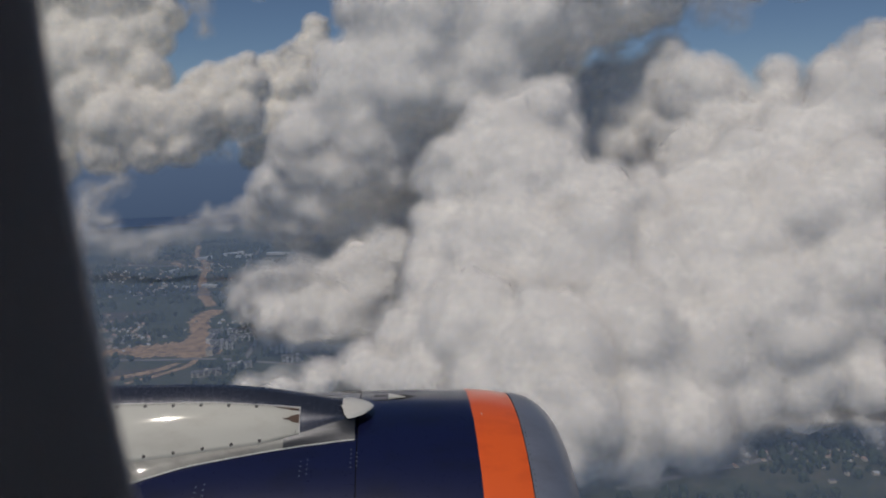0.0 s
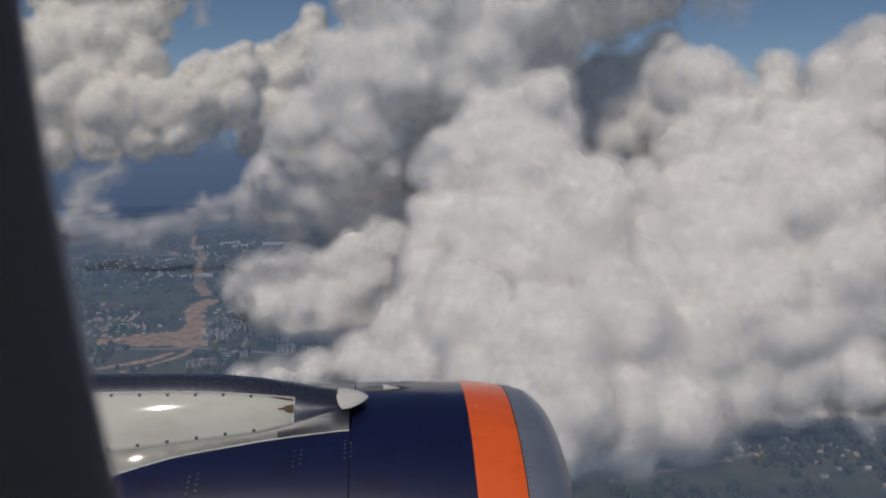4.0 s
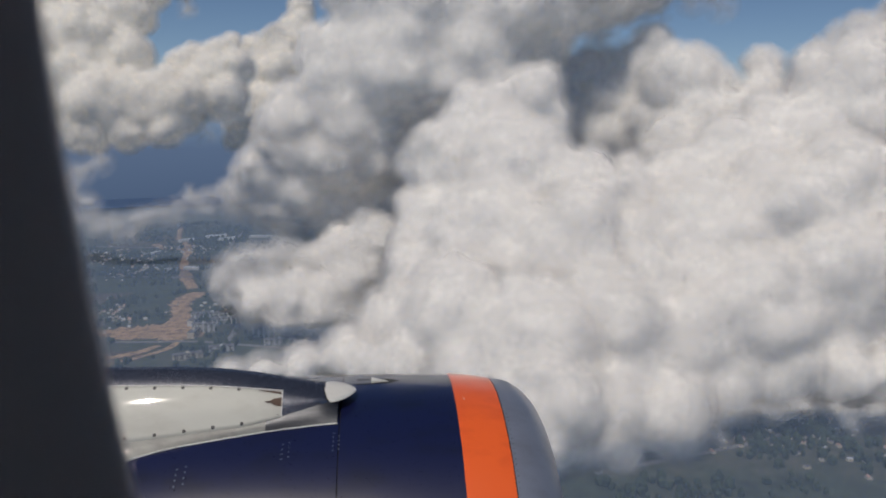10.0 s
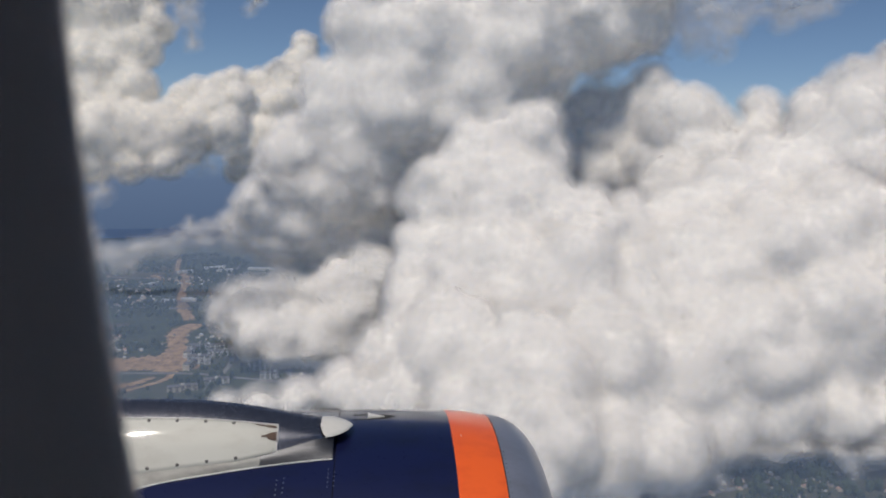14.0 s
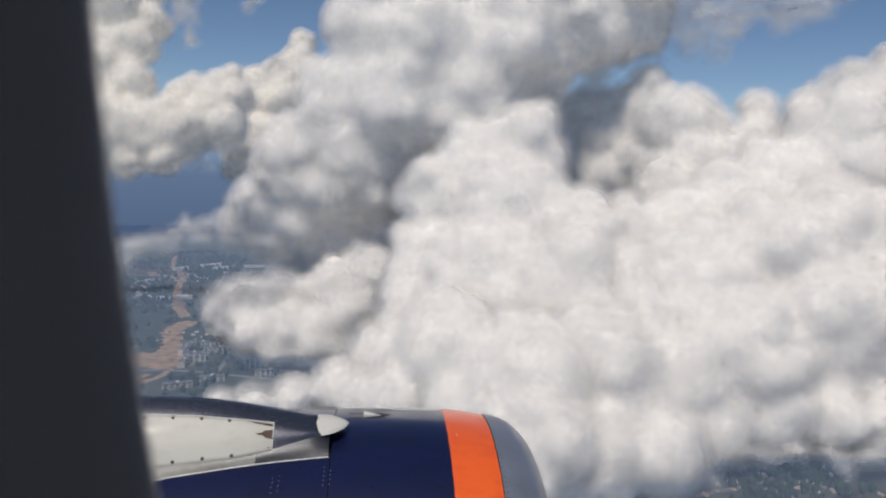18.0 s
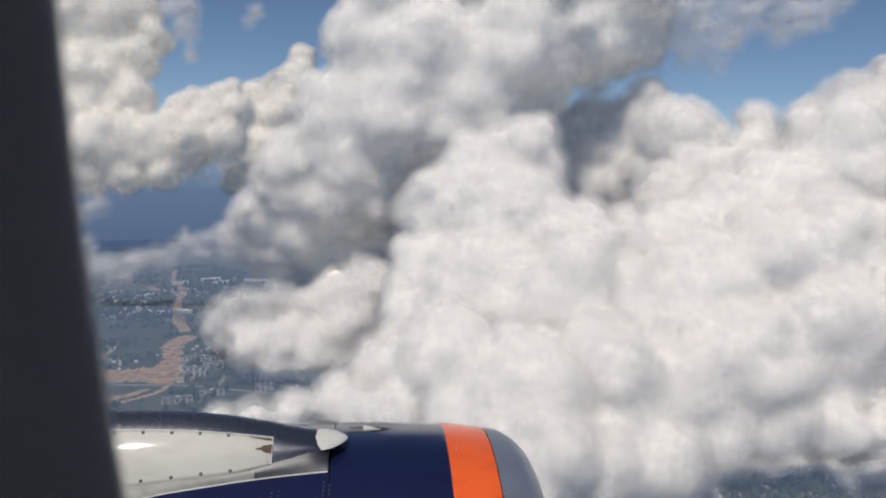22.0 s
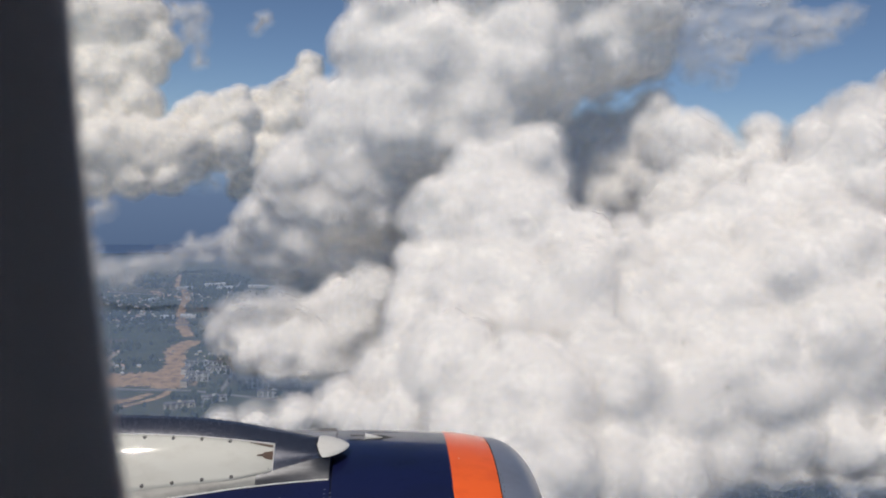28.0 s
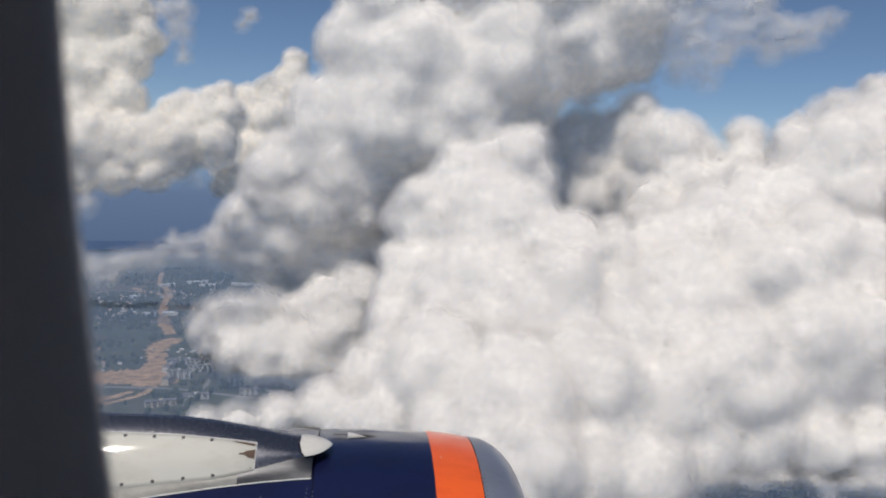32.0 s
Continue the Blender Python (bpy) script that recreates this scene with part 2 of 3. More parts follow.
# paired rows of rivets below the pylon skirt
for x0, y0, k in ((-0.235, 3.66, 5), (-0.205, 3.64, 4), (-0.485, 3.60, 4), (-0.452, 3.61, 4), (-0.98, 3.50, 4), (-0.94, 3.51, 4)):
    for i in range(k):
        cowl_rivet(x0, y0 - 0.026 * i, PALE_RIVET, rivet)
# a row along the joint behind the lip
for i in range(40):
    a = radians(14 + 1.6 * i)
    p = Vector((0.684, AX_Y - 1.1578 * math.sin(a), AX_Z + 1.1578 * math.cos(a)))
    stick_dot("rivet", small, SCREW, engine, p, (0.1, p.y - AX_Y, p.z - AX_Z))

# recess shade painted flat, with a pale triangular fin on top of the cowl
bm = bmesh.new()
rec = [(-0.13, 4.12), (-0.13, 4.24), (0.05, 4.235), (0.12, 4.19), (0.05, 4.14)]
bm.faces.new([bm.verts.new(on_cowl(x, y, 0.001)) for x, y in rec])
part("recess_shade", bm, GAP, engine, "flat dark patch painted as the shade of a recessed hoist point", False)
bm = bmesh.new()
lo = [on_cowl(x, y, 0.001) for x, y in ((-0.045, 4.145), (-0.045, 4.215), (0.055, 4.175))]
hi = [lo[0] + Vector((0, 0, 0.012)), lo[1] + Vector((0, 0, 0.016)), lo[2] + Vector((0, 0, 0.003))]
v = [bm.verts.new(p) for p in lo + hi]
for f in ((3, 4, 5), (0, 1, 4, 3), (1, 2, 5, 4), (2, 0, 3, 5)):
    bm.faces.new([v[i] for i in f])
part("fin", bm, CONE, engine, "small pale triangular fin", False)

# a tiny chip in the orange paint
bm = bmesh.new()
cx = Vector((0.463, 0, 0))
bm.faces.new([bm.verts.new(on_cowl(cx.x + a, 3.93 + b, 0.0012)) for a, b in ((0, 0.012), (0.004, 0.0), (0.007, -0.016), (0.002, -0.010), (-0.002, 0.004))])
part("paint_chip", bm, SEAL_AND_SHINE, engine, "tiny pale chip in the orange paint", False)

# ---------------------------------------------------------------- pylon
pylon = thing("engine_pylon", "grey metal engine pylon fairing with screwed pale panel above the cowl", "pylon")
# x, then y and z of base on the cowl, lower edge, upper edge, shoulder, ridge
SECT = [
    (-2.6, 3.30, -1.92, 3.50, -1.650, 3.81, -1.351, 3.895, -1.299, 3.93, -1.295),
    (-1.6, 3.48, -1.700, 3.60, -1.620, 3.815, -1.363, 3.895, -1.3164, 3.93, -1.312),
    (-1.10, 3.60, -1.632, 3.65, -1.590, 3.82, -1.3733, 3.895, -1.325, 3.93, -1.321),
    (-0.90, 3.632, -1.615, 3.672, -1.574, 3.82, -1.380, 3.895, -1.333, 3.93, -1.329),
    (-0.70, 3.664, -1.599, 3.69, -1.558, 3.82, -1.398, 3.895, -1.356, 3.93, -1.352),
    (-0.50, 3.692, -1.588, 3.73, -1.527, 3.82, -1.4214, 3.895, -1.393, 3.93, -1.389),
    (-0.28, 3.718, -1.579, 3.79, -1.484, 3.825, -1.458, 3.895, -1.4357, 3.93, -1.432),
    (-0.22, 3.722, -1.577, 3.83, -1.501, 3.85, -1.468, 3.895, -1.447, 3.93, -1.443),
]
MID_Y = 3.93


def section(x):
    v = table(x, SECT)
    pts = [Vector((x, v[i], v[i + 1])) for i in range(0, 10, 2)]
    pts[0] = on_cowl(x, v[0], 0.004)
    return pts


def mirrored(p):
    return Vector((p.x, 2 * MID_Y - p.y, p.z))


def body_row(x, lift=0.0):
    b, lo, up, sh, ri = section(x)
    near = spline([lo, (lo + up) / 2 + Vector((0, -0.007, 0.006)), up, sh, ri], 25)
    return near + [mirrored(p) for p in near[-2::-1]]


stations = [-2.6 + 2.345 * i / 46 for i in range(47)]
part("body", grid_mesh("body", [body_row(x) for x in stations], flip=True), METAL, pylon, "brushed grey metal body")


def skirt_row(x):
    b, lo, up, sh, ri = section(x)
    return spline([b, b.lerp(lo, 0.5) + Vector((0, -0.004, 0.005)), lo + Vector((0, -0.003, 0.001))], 8)


front = [-2.6 + 2.38 * i / 46 for i in range(47)]
SPLIT = 39
# light fading along the skirt is put into two tones, pale then dark
for name, span, mat, words in (("skirt", front[:SPLIT + 1], SKIRT_LIT, "skirt coloured pale grey where it is lit"), ("front_skirt", front[SPLIT:], SKIRT, "dull dark metal skirt")):
    part(name, grid_mesh(name, [skirt_row(x) for x in span], flip=True), mat, pylon, words)
    part(name, grid_mesh(name, [[mirrored(p) for p in skirt_row(x)] for x in span]), mat, pylon, words)
e = section(-0.22)
part("skirt_end", grid_mesh("skirt_end", [[e[0], e[1]], [e[0] + Vector((0.0, 0.06, 0.02)), e[1] + Vector((0, 0.06, 0.0))]]), SKIRT, pylon)


def rod(name, pts, r, mat, parent, label="", n=6):
    rows = []
    for i, p in enumerate(pts):
        d = (pts[min(i + 1, len(pts) - 1)] - pts[max(i - 1, 0)]).normalized()
        u = d.cross(Vector((0, 0, 1))).normalized()
        w = u.cross(d)
        rows.append([p + r * (math.cos(2 * math.pi * k / n) * u + math.sin(2 * math.pi * k / n) * w) for k in range(n)])
    return part(name, grid_mesh(name, rows, True), mat, parent, label)


rod("seal", [section(x)[0] + Vector((0, -0.002, 0.001)) for x in front], 0.0035, SEAL_AND_SHINE, pylon, "thin pale sealant bead")


def plate_row(x, lift):
    b, lo, up, sh, ri = section(x)
    pts = spline([lo, (lo + up) / 2 + Vector((0, -0.007, 0.006)), up, sh], 24)
    k = [pts[0] * 1.6 - pts[1] * 0.6] + pts[1:16]
    out = Vector((0, lo.z - up.z, up.y - lo.y)).normalized() * -1
    if out.y > 0:
        out = -out
    return [k[0]] + [p + out * lift for p in k] + [k[-1]]


px = [-2.55 + (2.55 - 0.503) * i / 40 for i in range(41)]
part("panel", grid_mesh("panel", [plate_row(x, 0.004) for x in px], flip=True), PLATE, pylon, "pale grey glossy access panel")
ends = plate_row(-0.503, 0.004)
rod("panel_edge", ends[1:-1], 0.0018, SEAL_AND_SHINE, pylon, "thin pale panel edge")
# pale rod along the upper panel edge, a highlight put in as colour
rod("panel_highlight", [plate_row(x, 0.004)[-2] + Vector((0, 0, 0.001)) for x in px], 0.0022, SEAL_AND_SHINE, pylon, "pale line painted as the highlight along the panel")
rod("panel_joint", [plate_row(x, 0.0025)[1] for x in px], 0.002, GAP, pylon, "dark lower joint")
screw = dot_mesh("screw", 0.0095, 0.001, 12)


def plate_at(x, f, lift):
    r = plate_row(x, lift)[1:-1]
    s = f * (len(r) - 1)
    i = min(int(s), len(r) - 2)
    p = r[i].lerp(r[i + 1], s - i)
    t = (r[i + 1] - r[i]).normalized()
    return p, Vector((0, -t.z, t.y)) if t.z > 0 else Vector((0, t.z, -t.y))


for i in range(11):
    for f, x0 in ((0.94, -0.728), (0.06, -0.700)):
        p, nrm = plate_at(x0 - 0.141 * i, f, 0.0044)
        stick_dot("screw", screw, SCREW, pylon, p, nrm)
for x, f in ((-0.522, 0.90), (-0.522, 0.08), (-0.478, 0.22)):
    p, nrm = plate_at(x, f, 0.0044)
    stick_dot("screw", small, SCREW, pylon, p, nrm)


def chip(name, outline):
    """Missing paint on the panel, given by x and the share of the panel's height."""
    bm = bmesh.new()
    vs = [bm.verts.new(plate_at(x, f, 0.0078)[0]) for x, f in outline]
    bm.faces.new(vs)
    part(name, bm, PRIMER, pylon, "brown primer where paint flaked off", False)


chip("flaked_patch", [(-0.506, 0.36), (-0.506, 0.71), (-0.528, 0.68), (-0.548, 0.66), (-0.560, 0.60), (-0.590, 0.575), (-0.578, 0.53), (-0.556, 0.52), (-0.545, 0.44), (-0.525, 0.39)])
chip("flaked_patch", [(-0.508, 0.84), (-0.512, 0.93), (-0.56, 0.95), (-0.635, 0.96), (-0.605, 0.92), (-0.57, 0.90), (-0.55, 0.87)])

# pale pointed nose of the fairing
tip = Vector((-0.1236, 3.95, -1.477))
base = body_row(-0.28)
rows = []
for i in range(15):
    u = i / 14
    s = max(1 - u ** 1.7, 0.0) ** 0.68 if i < 14 else 0.02
    rows.append([Vector((-0.28 + (tip.x + 0.28) * u + (p.z + 1.46) * -0.8 * (1 - u), tip.y + (p.y - tip.y) * s, tip.z + (p.z - tip.z) * s + 0.002)) for p in base])
part("nose", grid_mesh("nose", rows, flip=True), CONE, pylon, "off-white pointed nose cap")
rod("nose_joint", [p + Vector((-0.001 + (p.z + 1.46) * -0.8, -0.001, 0.005)) for p in base[:30]], 0.0022, GAP, pylon, "dark joint behind the nose cap")
# thin hinge rod on the far side of the nose
rod("hinge_rod", [on_cowl(x, 4.42, 0.006) for x in (-0.33, -0.29, -0.25, -0.215)], 0.004, SCREW, pylon, "thin dark hinge rod")

# ---------------------------------------------------------------- cabin
EDGE_Y = 0.16


def left_edge(z):
    return -0.0617 - 0.085 * z + 0.443 * z * z


ctrl = [Vector((left_edge(z), z)) for z in np.linspace(-0.12, 0.30, 18)]
ctrl += [Vector((left_edge(0.3) + 0.025, 0.335)), Vector((0.08, 0.35)), Vector((0.18, 0.335)), Vector((0.222, 0.30))]
ctrl += [Vector((0.17 - left_edge(z), z)) for z in np.linspace(0.26, -0.12, 12)]
ctrl += [Vector((0.19, -0.175)), Vector((0.08, -0.19)), Vector((-0.02, -0.18))]
for _ in range(2):
    ctrl = [q for i, p in enumerate(ctrl) for q in (p.lerp(ctrl[(i + 1) % len(ctrl)], 0.25), p.lerp(ctrl[(i + 1) % len(ctrl)], 0.75))]


def outline(y, grow):
    c = Vector((0.085, 0.08))
    return [Vector((c.x + (p.x - c.x) * (1 + grow), y, c.y + (p.y - c.y) * (1 + grow))) for p in ctrl]


def outer(y):
    c, out = Vector((0.085, 0.08)), []
    for p in ctrl:
        d = (p - c).normalized()
        s = min(1.5 / abs(d.x) if d.x else 9e9, (0.85 if d.y > 0 else 1.25) / abs(d.y) if d.y else 9e9)
        out.append(Vector((c.x + d.x * s, y, c.y + d.y * s)))
    return out


wall = thing("wall_cabin", "dark grey moulded cabin side wall around the window", "wall", kind="structure")
part("sidewall", grid_mesh("sidewall", [outer(0.13), outline(0.135, 0.9), outline(0.145, 0.3), outline(0.155, 0.06), outline(0.159, 0.012), outline(0.161, 0.0), outline(0.164, 0.003), outline(0.175, 0.10), outline(0.20, 0.45), outer(0.26)], True), LINING, wall)
for name, lo, hi, mat in (("floor_cabin", (-1.5, -2.2, -1.2), (1.6, 0.32, -1.15), CARPET), ("ceiling_cabin", (-1.5, -2.2, 0.95), (1.6, 0.32, 1.0), LINING), ("wall_cabin_aisle", (-1.5, -2.25, -1.2), (1.6, -2.2, -0.2), LINING), ("wall_cabin_aisle_top", (-1.5, -2.25, 0.3), (1.6, -2.2, 1.0), LINING), ("wall_cabin_fore", (1.56, -2.2, -1.15), (1.6, 0.32, 0.95), LINING), ("wall_cabin_aft", (-1.5, -2.2, -1.15), (-1.44, 0.32, 0.95), LINING)):
    bm = bmesh.new()
    box(bm, lo, hi)
    me = bpy.data.meshes.new(name)
    bm.to_mesh(me)
    bm.free()
    me.materials.append(mat)
    ob = new(name, me)
    ob.location = EYE
    tagged(ob, "plain dark surface closing the cabin", "wall", kind="structure")


# ---------------------------------------------------------------- clouds
_b = bmesh.new()
bmesh.ops.create_icosphere(_b, subdivisions=2, radius=1)
UNIT = [tuple(v.co) for v in _b.verts]
_b.verts.index_update()
UNIT_F = [tuple(v.index for v in f.verts) for f in _b.faces]
_b.free()


def texture(size, cells):
    """Rounded cells for billows, or plain noise for shreds."""
    t = bpy.data.textures.new("billow", "CLOUDS")
    t.noise_scale, t.noise_depth = size, 1 if cells else 3
    t.noise_basis = "VORONOI_F1" if cells else "ORIGINAL_PERLIN"
    return t


def fused(ob, voxel, rounds):
    """The object's mesh after fusing and smoothing; the object goes."""
    m = ob.modifiers.new("fuse", "REMESH")
    m.mode, m.voxel_size, m.use_smooth_shade = "VOXEL", voxel, True
    s = ob.modifiers.new("soften", "SMOOTH")
    s.iterations, s.factor = rounds, 0.5
    me = bpy.data.meshes.new_from_object(ob.evaluated_get(bpy.context.evaluated_depsgraph_get()))
    bpy.data.objects.remove(ob)
    return me


def billowed(me, cells, shreds, size, grow=0.0):
    """The mesh swollen by cells of (size, depth), torn by shreds; calm and busy stretches, of the given size, change about."""
    ob = new("billows", me)
    co = np.empty(len(me.vertices) * 3)
    me.vertices.foreach_get("co", co)
    co = co.reshape(-1, 3) / size
    calm = np.sin(co @ (1.3, 0.6, 0.9)) + np.sin(co @ (-0.7, 1.5, 0.8) + 1.7) + np.sin(co @ (0.5, -0.9, 1.9) + 0.4)
    level = np.round((0.70 + 0.17 * calm).clip(0.25, 1.15), 1)
    busy = ob.vertex_groups.new(name="busy")
    for k in np.unique(level):
        busy.add(np.nonzero(level == k)[0].tolist(), float(min(k, 1.0)), "REPLACE")
    if grow:
        g = ob.modifiers.new("grow", "DISPLACE")
        g.strength, g.mid_level = grow, 0.0
    for rounded, sizes in ((True, cells), (False, shreds)):
        for scale_, amount in sizes:
            d = ob.modifiers.new("billow", "DISPLACE")
            d.texture, d.texture_coords = texture(scale_, rounded), "LOCAL"
            d.strength, d.mid_level = (-amount, 0.42) if rounded else (amount, 0.5)
            d.vertex_group = "busy"
    s = ob.modifiers.new("soften", "SMOOTH")
    s.iterations, s.factor = 1, 0.5
    out = bpy.data.meshes.new_from_object(ob.evaluated_get(bpy.context.evaluated_depsgraph_get()))
    bpy.data.objects.remove(ob)
    out.materials.clear()
    out.polygons.foreach_set("use_smooth", [True] * len(out.polygons))
    return out


def largest(me):
    """The mesh without all pieces but its largest."""
    root = list(range(len(me.vertices)))

    def find(i):
        while root[i] != i:
            root[i] = root[root[i]]
            i = root[i]
        return i

    for e in me.edges:
        a, b = find(e.vertices[0]), find(e.vertices[1])
        if a != b:
            root[a] = b
    tops = [find(i) for i in range(len(root))]
    best = max(set(tops), key=tops.count) if len(set(tops)) < 400 else tops[0]
    index, verts = {}, []
    for i, v in enumerate(me.vertices):
        if tops[i] == best:
            index[i] = len(verts)
            verts.append(tuple(v.co))
    faces = [tuple(index[i] for i in p.vertices) for p in me.polygons if p.vertices[0] in index]
    bpy.data.meshes.remove(me)
    out = bpy.data.meshes.new("cloud")
    out.from_pydata(verts, [], faces)
    return out


def puffs(lobes, rng, origin, squash=1.0):
    """Lobes that are grown over by smaller puffs."""
    balls = []
    for x, y, z, r in lobes:
        balls.append((x, y, z, r * 0.86))
        for k in range(16):
            d = Vector((rng.gauss(0, 1), rng.gauss(0, 1), rng.gauss(0.15, 0.9))).normalized()
            s = r * (rng.uniform(0.38, 0.56) if k < 9 else rng.uniform(0.20, 0.32))
            balls.append((*(Vector((x, y, z)) + d * (r * (rng.uniform(0.45, 0.62) if k < 9 else rng.uniform(0.68, 0.82)))), s))
    unit, faces = np.array(UNIT), np.array(UNIT_F)
    b = np.array(balls)
    verts = (unit[None] * b[:, None, 3:] * np.array((1, 1, squash)) + b[:, None, :3] - np.array(origin)).reshape(-1, 3)
    tris = (faces[None] + (np.arange(len(b)) * len(unit))[:, None, None]).reshape(-1, 3)
    me = bpy.data.meshes.new("puffs")
    me.from_pydata(verts.tolist(), [], tris.tolist())
    return new("puffs", me)


def cumulus(label, voxel, lobes, thin=False, far=False, calm=1.0):
    """A cloud of lobes (x, y, z, radius): a dense body fading out through thinner and thinner rims; calm below 1: smooth and feathery."""
    origin = Vector((lobes[0][0], lobes[0][1], min(l[2] - l[3] for l in lobes)))
    cloud = thing("cloud", label, "cloud", origin, "cumulus clouds")
    seed = len(label) * 101 + len(lobes)
    r = sum(l[3] for l in lobes) / len(lobes)
    cells = [(r * 0.95, r * 0.24), (r * 0.45, r * 0.08)] if far else [(r * 0.95, r * 0.28), (r * 0.42, r * 0.12 * calm), (r * 0.17, r * 0.042 * calm)]
    if not thin:
        body = largest(fused(puffs(lobes, random.Random(seed), origin), voxel, int(12 / calm ** 3)))
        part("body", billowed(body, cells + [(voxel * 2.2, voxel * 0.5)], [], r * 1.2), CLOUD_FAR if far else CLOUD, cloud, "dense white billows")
    coarse = voxel * (1.3 if thin else 1.5)
    skin = fused(puffs(lobes, random.Random(seed), origin, 0.6 if thin else 1.0), coarse, 4 if thin else int(7 / calm ** 3))
    layers = VEILS if thin and far else SHREDS if thin else FRINGES[:6] if far else FRINGES
    for i, mat in enumerate(layers):
        grow = voxel * (1.3 * i - 4.0) if thin else voxel * (0.1 + (0.60 if far else 0.52) * i)
        rough = 1 + 0.16 * i
        shreds = [(r * 0.55, r * 0.15 * rough), (r * 0.2, r * 0.065 * rough)] if thin else [(r * 0.3, r * (0.024 if far else 0.012 / calm ** 2) * (1 + i))]
        rim = billowed(skin.copy(), [] if thin else cells[:2], shreds, r * 1.2, grow)
        tagged(part("rim", rim, mat, cloud, "thin fading rim"), kind="stuff")
    return cloud


cumulus("tall grey-white cumulus tower with a shaded flank", 6.0, [
    (26, 1682, 807, 122), (198, 1692, 853, 160), (387, 1694, 851, 150), (562, 1715, 828, 121), (-14, 1670, 673, 100), (112, 1635, 650, 138),
    (283, 1642, 669, 140), (457, 1689, 695, 114), (577, 1742, 721, 94), (-79, 1680, 540, 94), (43, 1626, 516, 132), (201, 1632, 522, 134),
    (352, 1685, 580, 83), (-143, 1721, 409, 104), (-9, 1677, 395, 131), (124, 1701, 360, 115), (-66, 1679, 455, 105),
], calm=0.62)
cumulus("smooth grey cloud at the foot of the tower", 6.0, [
    (-244, 1778, 295, 87), (-132, 1765, 272, 118), (-8, 1789, 232, 121), (-255, 1810, 219, 62), (-135, 1811, 152, 84), (-26, 1799, 135, 95),
    (67, 1787, 193, 111), (-188, 1740, 357, 93), (-79, 1717, 341, 115), (-188, 1803, 214, 83), (-67, 1791, 204, 108), (38, 1763, 302, 119),
    (-311, 1828, 236, 49),
], calm=0.62)
cumulus("low ragged cloud bank trailing from the tower", 5.0, [
    (-291, 1455, 92, 28), (-257, 1444, 112, 37), (-214, 1440, 118, 45), (-221, 1416, 75, 43), (-157, 1411, 87, 59), (-166, 1398, 55, 38),
    (-94, 1414, 76, 64), (-103, 1392, 57, 49), (-41, 1432, 94, 60), (-65, 1468, 131, 61), (-10, 1463, 132, 61), (1, 1624, 126, 81),
    (-73, 1640, 122, 69), (37, 1536, 95, 73), (-132, 1484, 121, 50),
], calm=0.88)
cumulus("bright sunlit cumulus with dense cauliflower billows", 5.0, [
    (262, 1333, 442, 66), (301, 1316, 413, 40), (186, 1326, 405, 78), (225, 1243, 332, 104), (118, 1324, 334, 78), (317, 1200, 295, 83),
    (96, 1263, 231, 77), (179, 1164, 229, 107), (289, 1091, 208, 110), (73, 1176, 162, 72), (28, 1103, 109, 65), (-45, 1055, 74, 42),
    (-107, 1030, 69, 30), (-158, 1015, 70, 25), (-204, 999, 73, 20), (113, 1028, 138, 96), (205, 956, 119, 98), (362, 1141, 262, 84),
    (204, 868, 55, 83), (128, 938, 72, 66), (26, 989, 80, 48), (-20, 1013, 76, 34),
])
cumulus("broad white cumulus bank in full sun", 5.0, [
    (439, 1206, 273, 77), (508, 1213, 302, 85), (607, 1237, 326, 97), (719, 1262, 371, 104), (829, 1280, 437, 121), (932, 1296, 486, 123),
    (1032, 1336, 563, 105), (387, 1068, 180, 101), (491, 1072, 214, 110), (611, 1085, 248, 121), (741, 1108, 282, 124), (308, 968, 124, 92),
    (411, 967, 116, 85), (513, 982, 152, 95), (640, 1003, 171, 105), (736, 1005, 180, 106), (286, 879, 42, 71), (360, 882, 43, 61),
    (460, 927, 71, 54), (540, 930, 77, 52), (622, 932, 75, 52), (706, 924, 70, 54),
], calm=0.82)
cumulus("rounded cumulus heads behind the main bank", 6.0, [
    (630, 1567, 485, 87), (684, 1563, 492, 60), (602, 1611, 405, 68), (662, 1515, 415, 80), (811, 1555, 523, 41), (784, 1510, 464, 53),
    (860, 1499, 437, 64), (917, 1526, 533, 45), (994, 1532, 560, 62), (1083, 1537, 587, 70), (581, 1455, 357, 68), (734, 1489, 423, 58),
])
cumulus("shaded blue-grey cloud in the hollow behind the tower", 7.0, [
    (568, 1770, 442, 89), (614, 1757, 536, 72), (531, 1824, 523, 76), (583, 1679, 365, 83), (536, 1762, 354, 70), (480, 1866, 496, 85),
    (455, 1837, 404, 84), (632, 1741, 588, 48),
], calm=0.65)
cumulus("thin ragged grey cloud torn from the tower", 6.0, [
    (691, 1798, 774, 101), (785, 1787, 757, 88), (879, 1781, 780, 88), (973, 1773, 782, 74), (1041, 1757, 789, 54), (814, 1774, 670, 41),
    (752, 1784, 702, 61), (1088, 1756, 817, 54), (618, 1775, 689, 80), (520, 1753, 605, 46), (891, 1788, 847, 95), (743, 1801, 843, 108),
], thin=True, far=True)
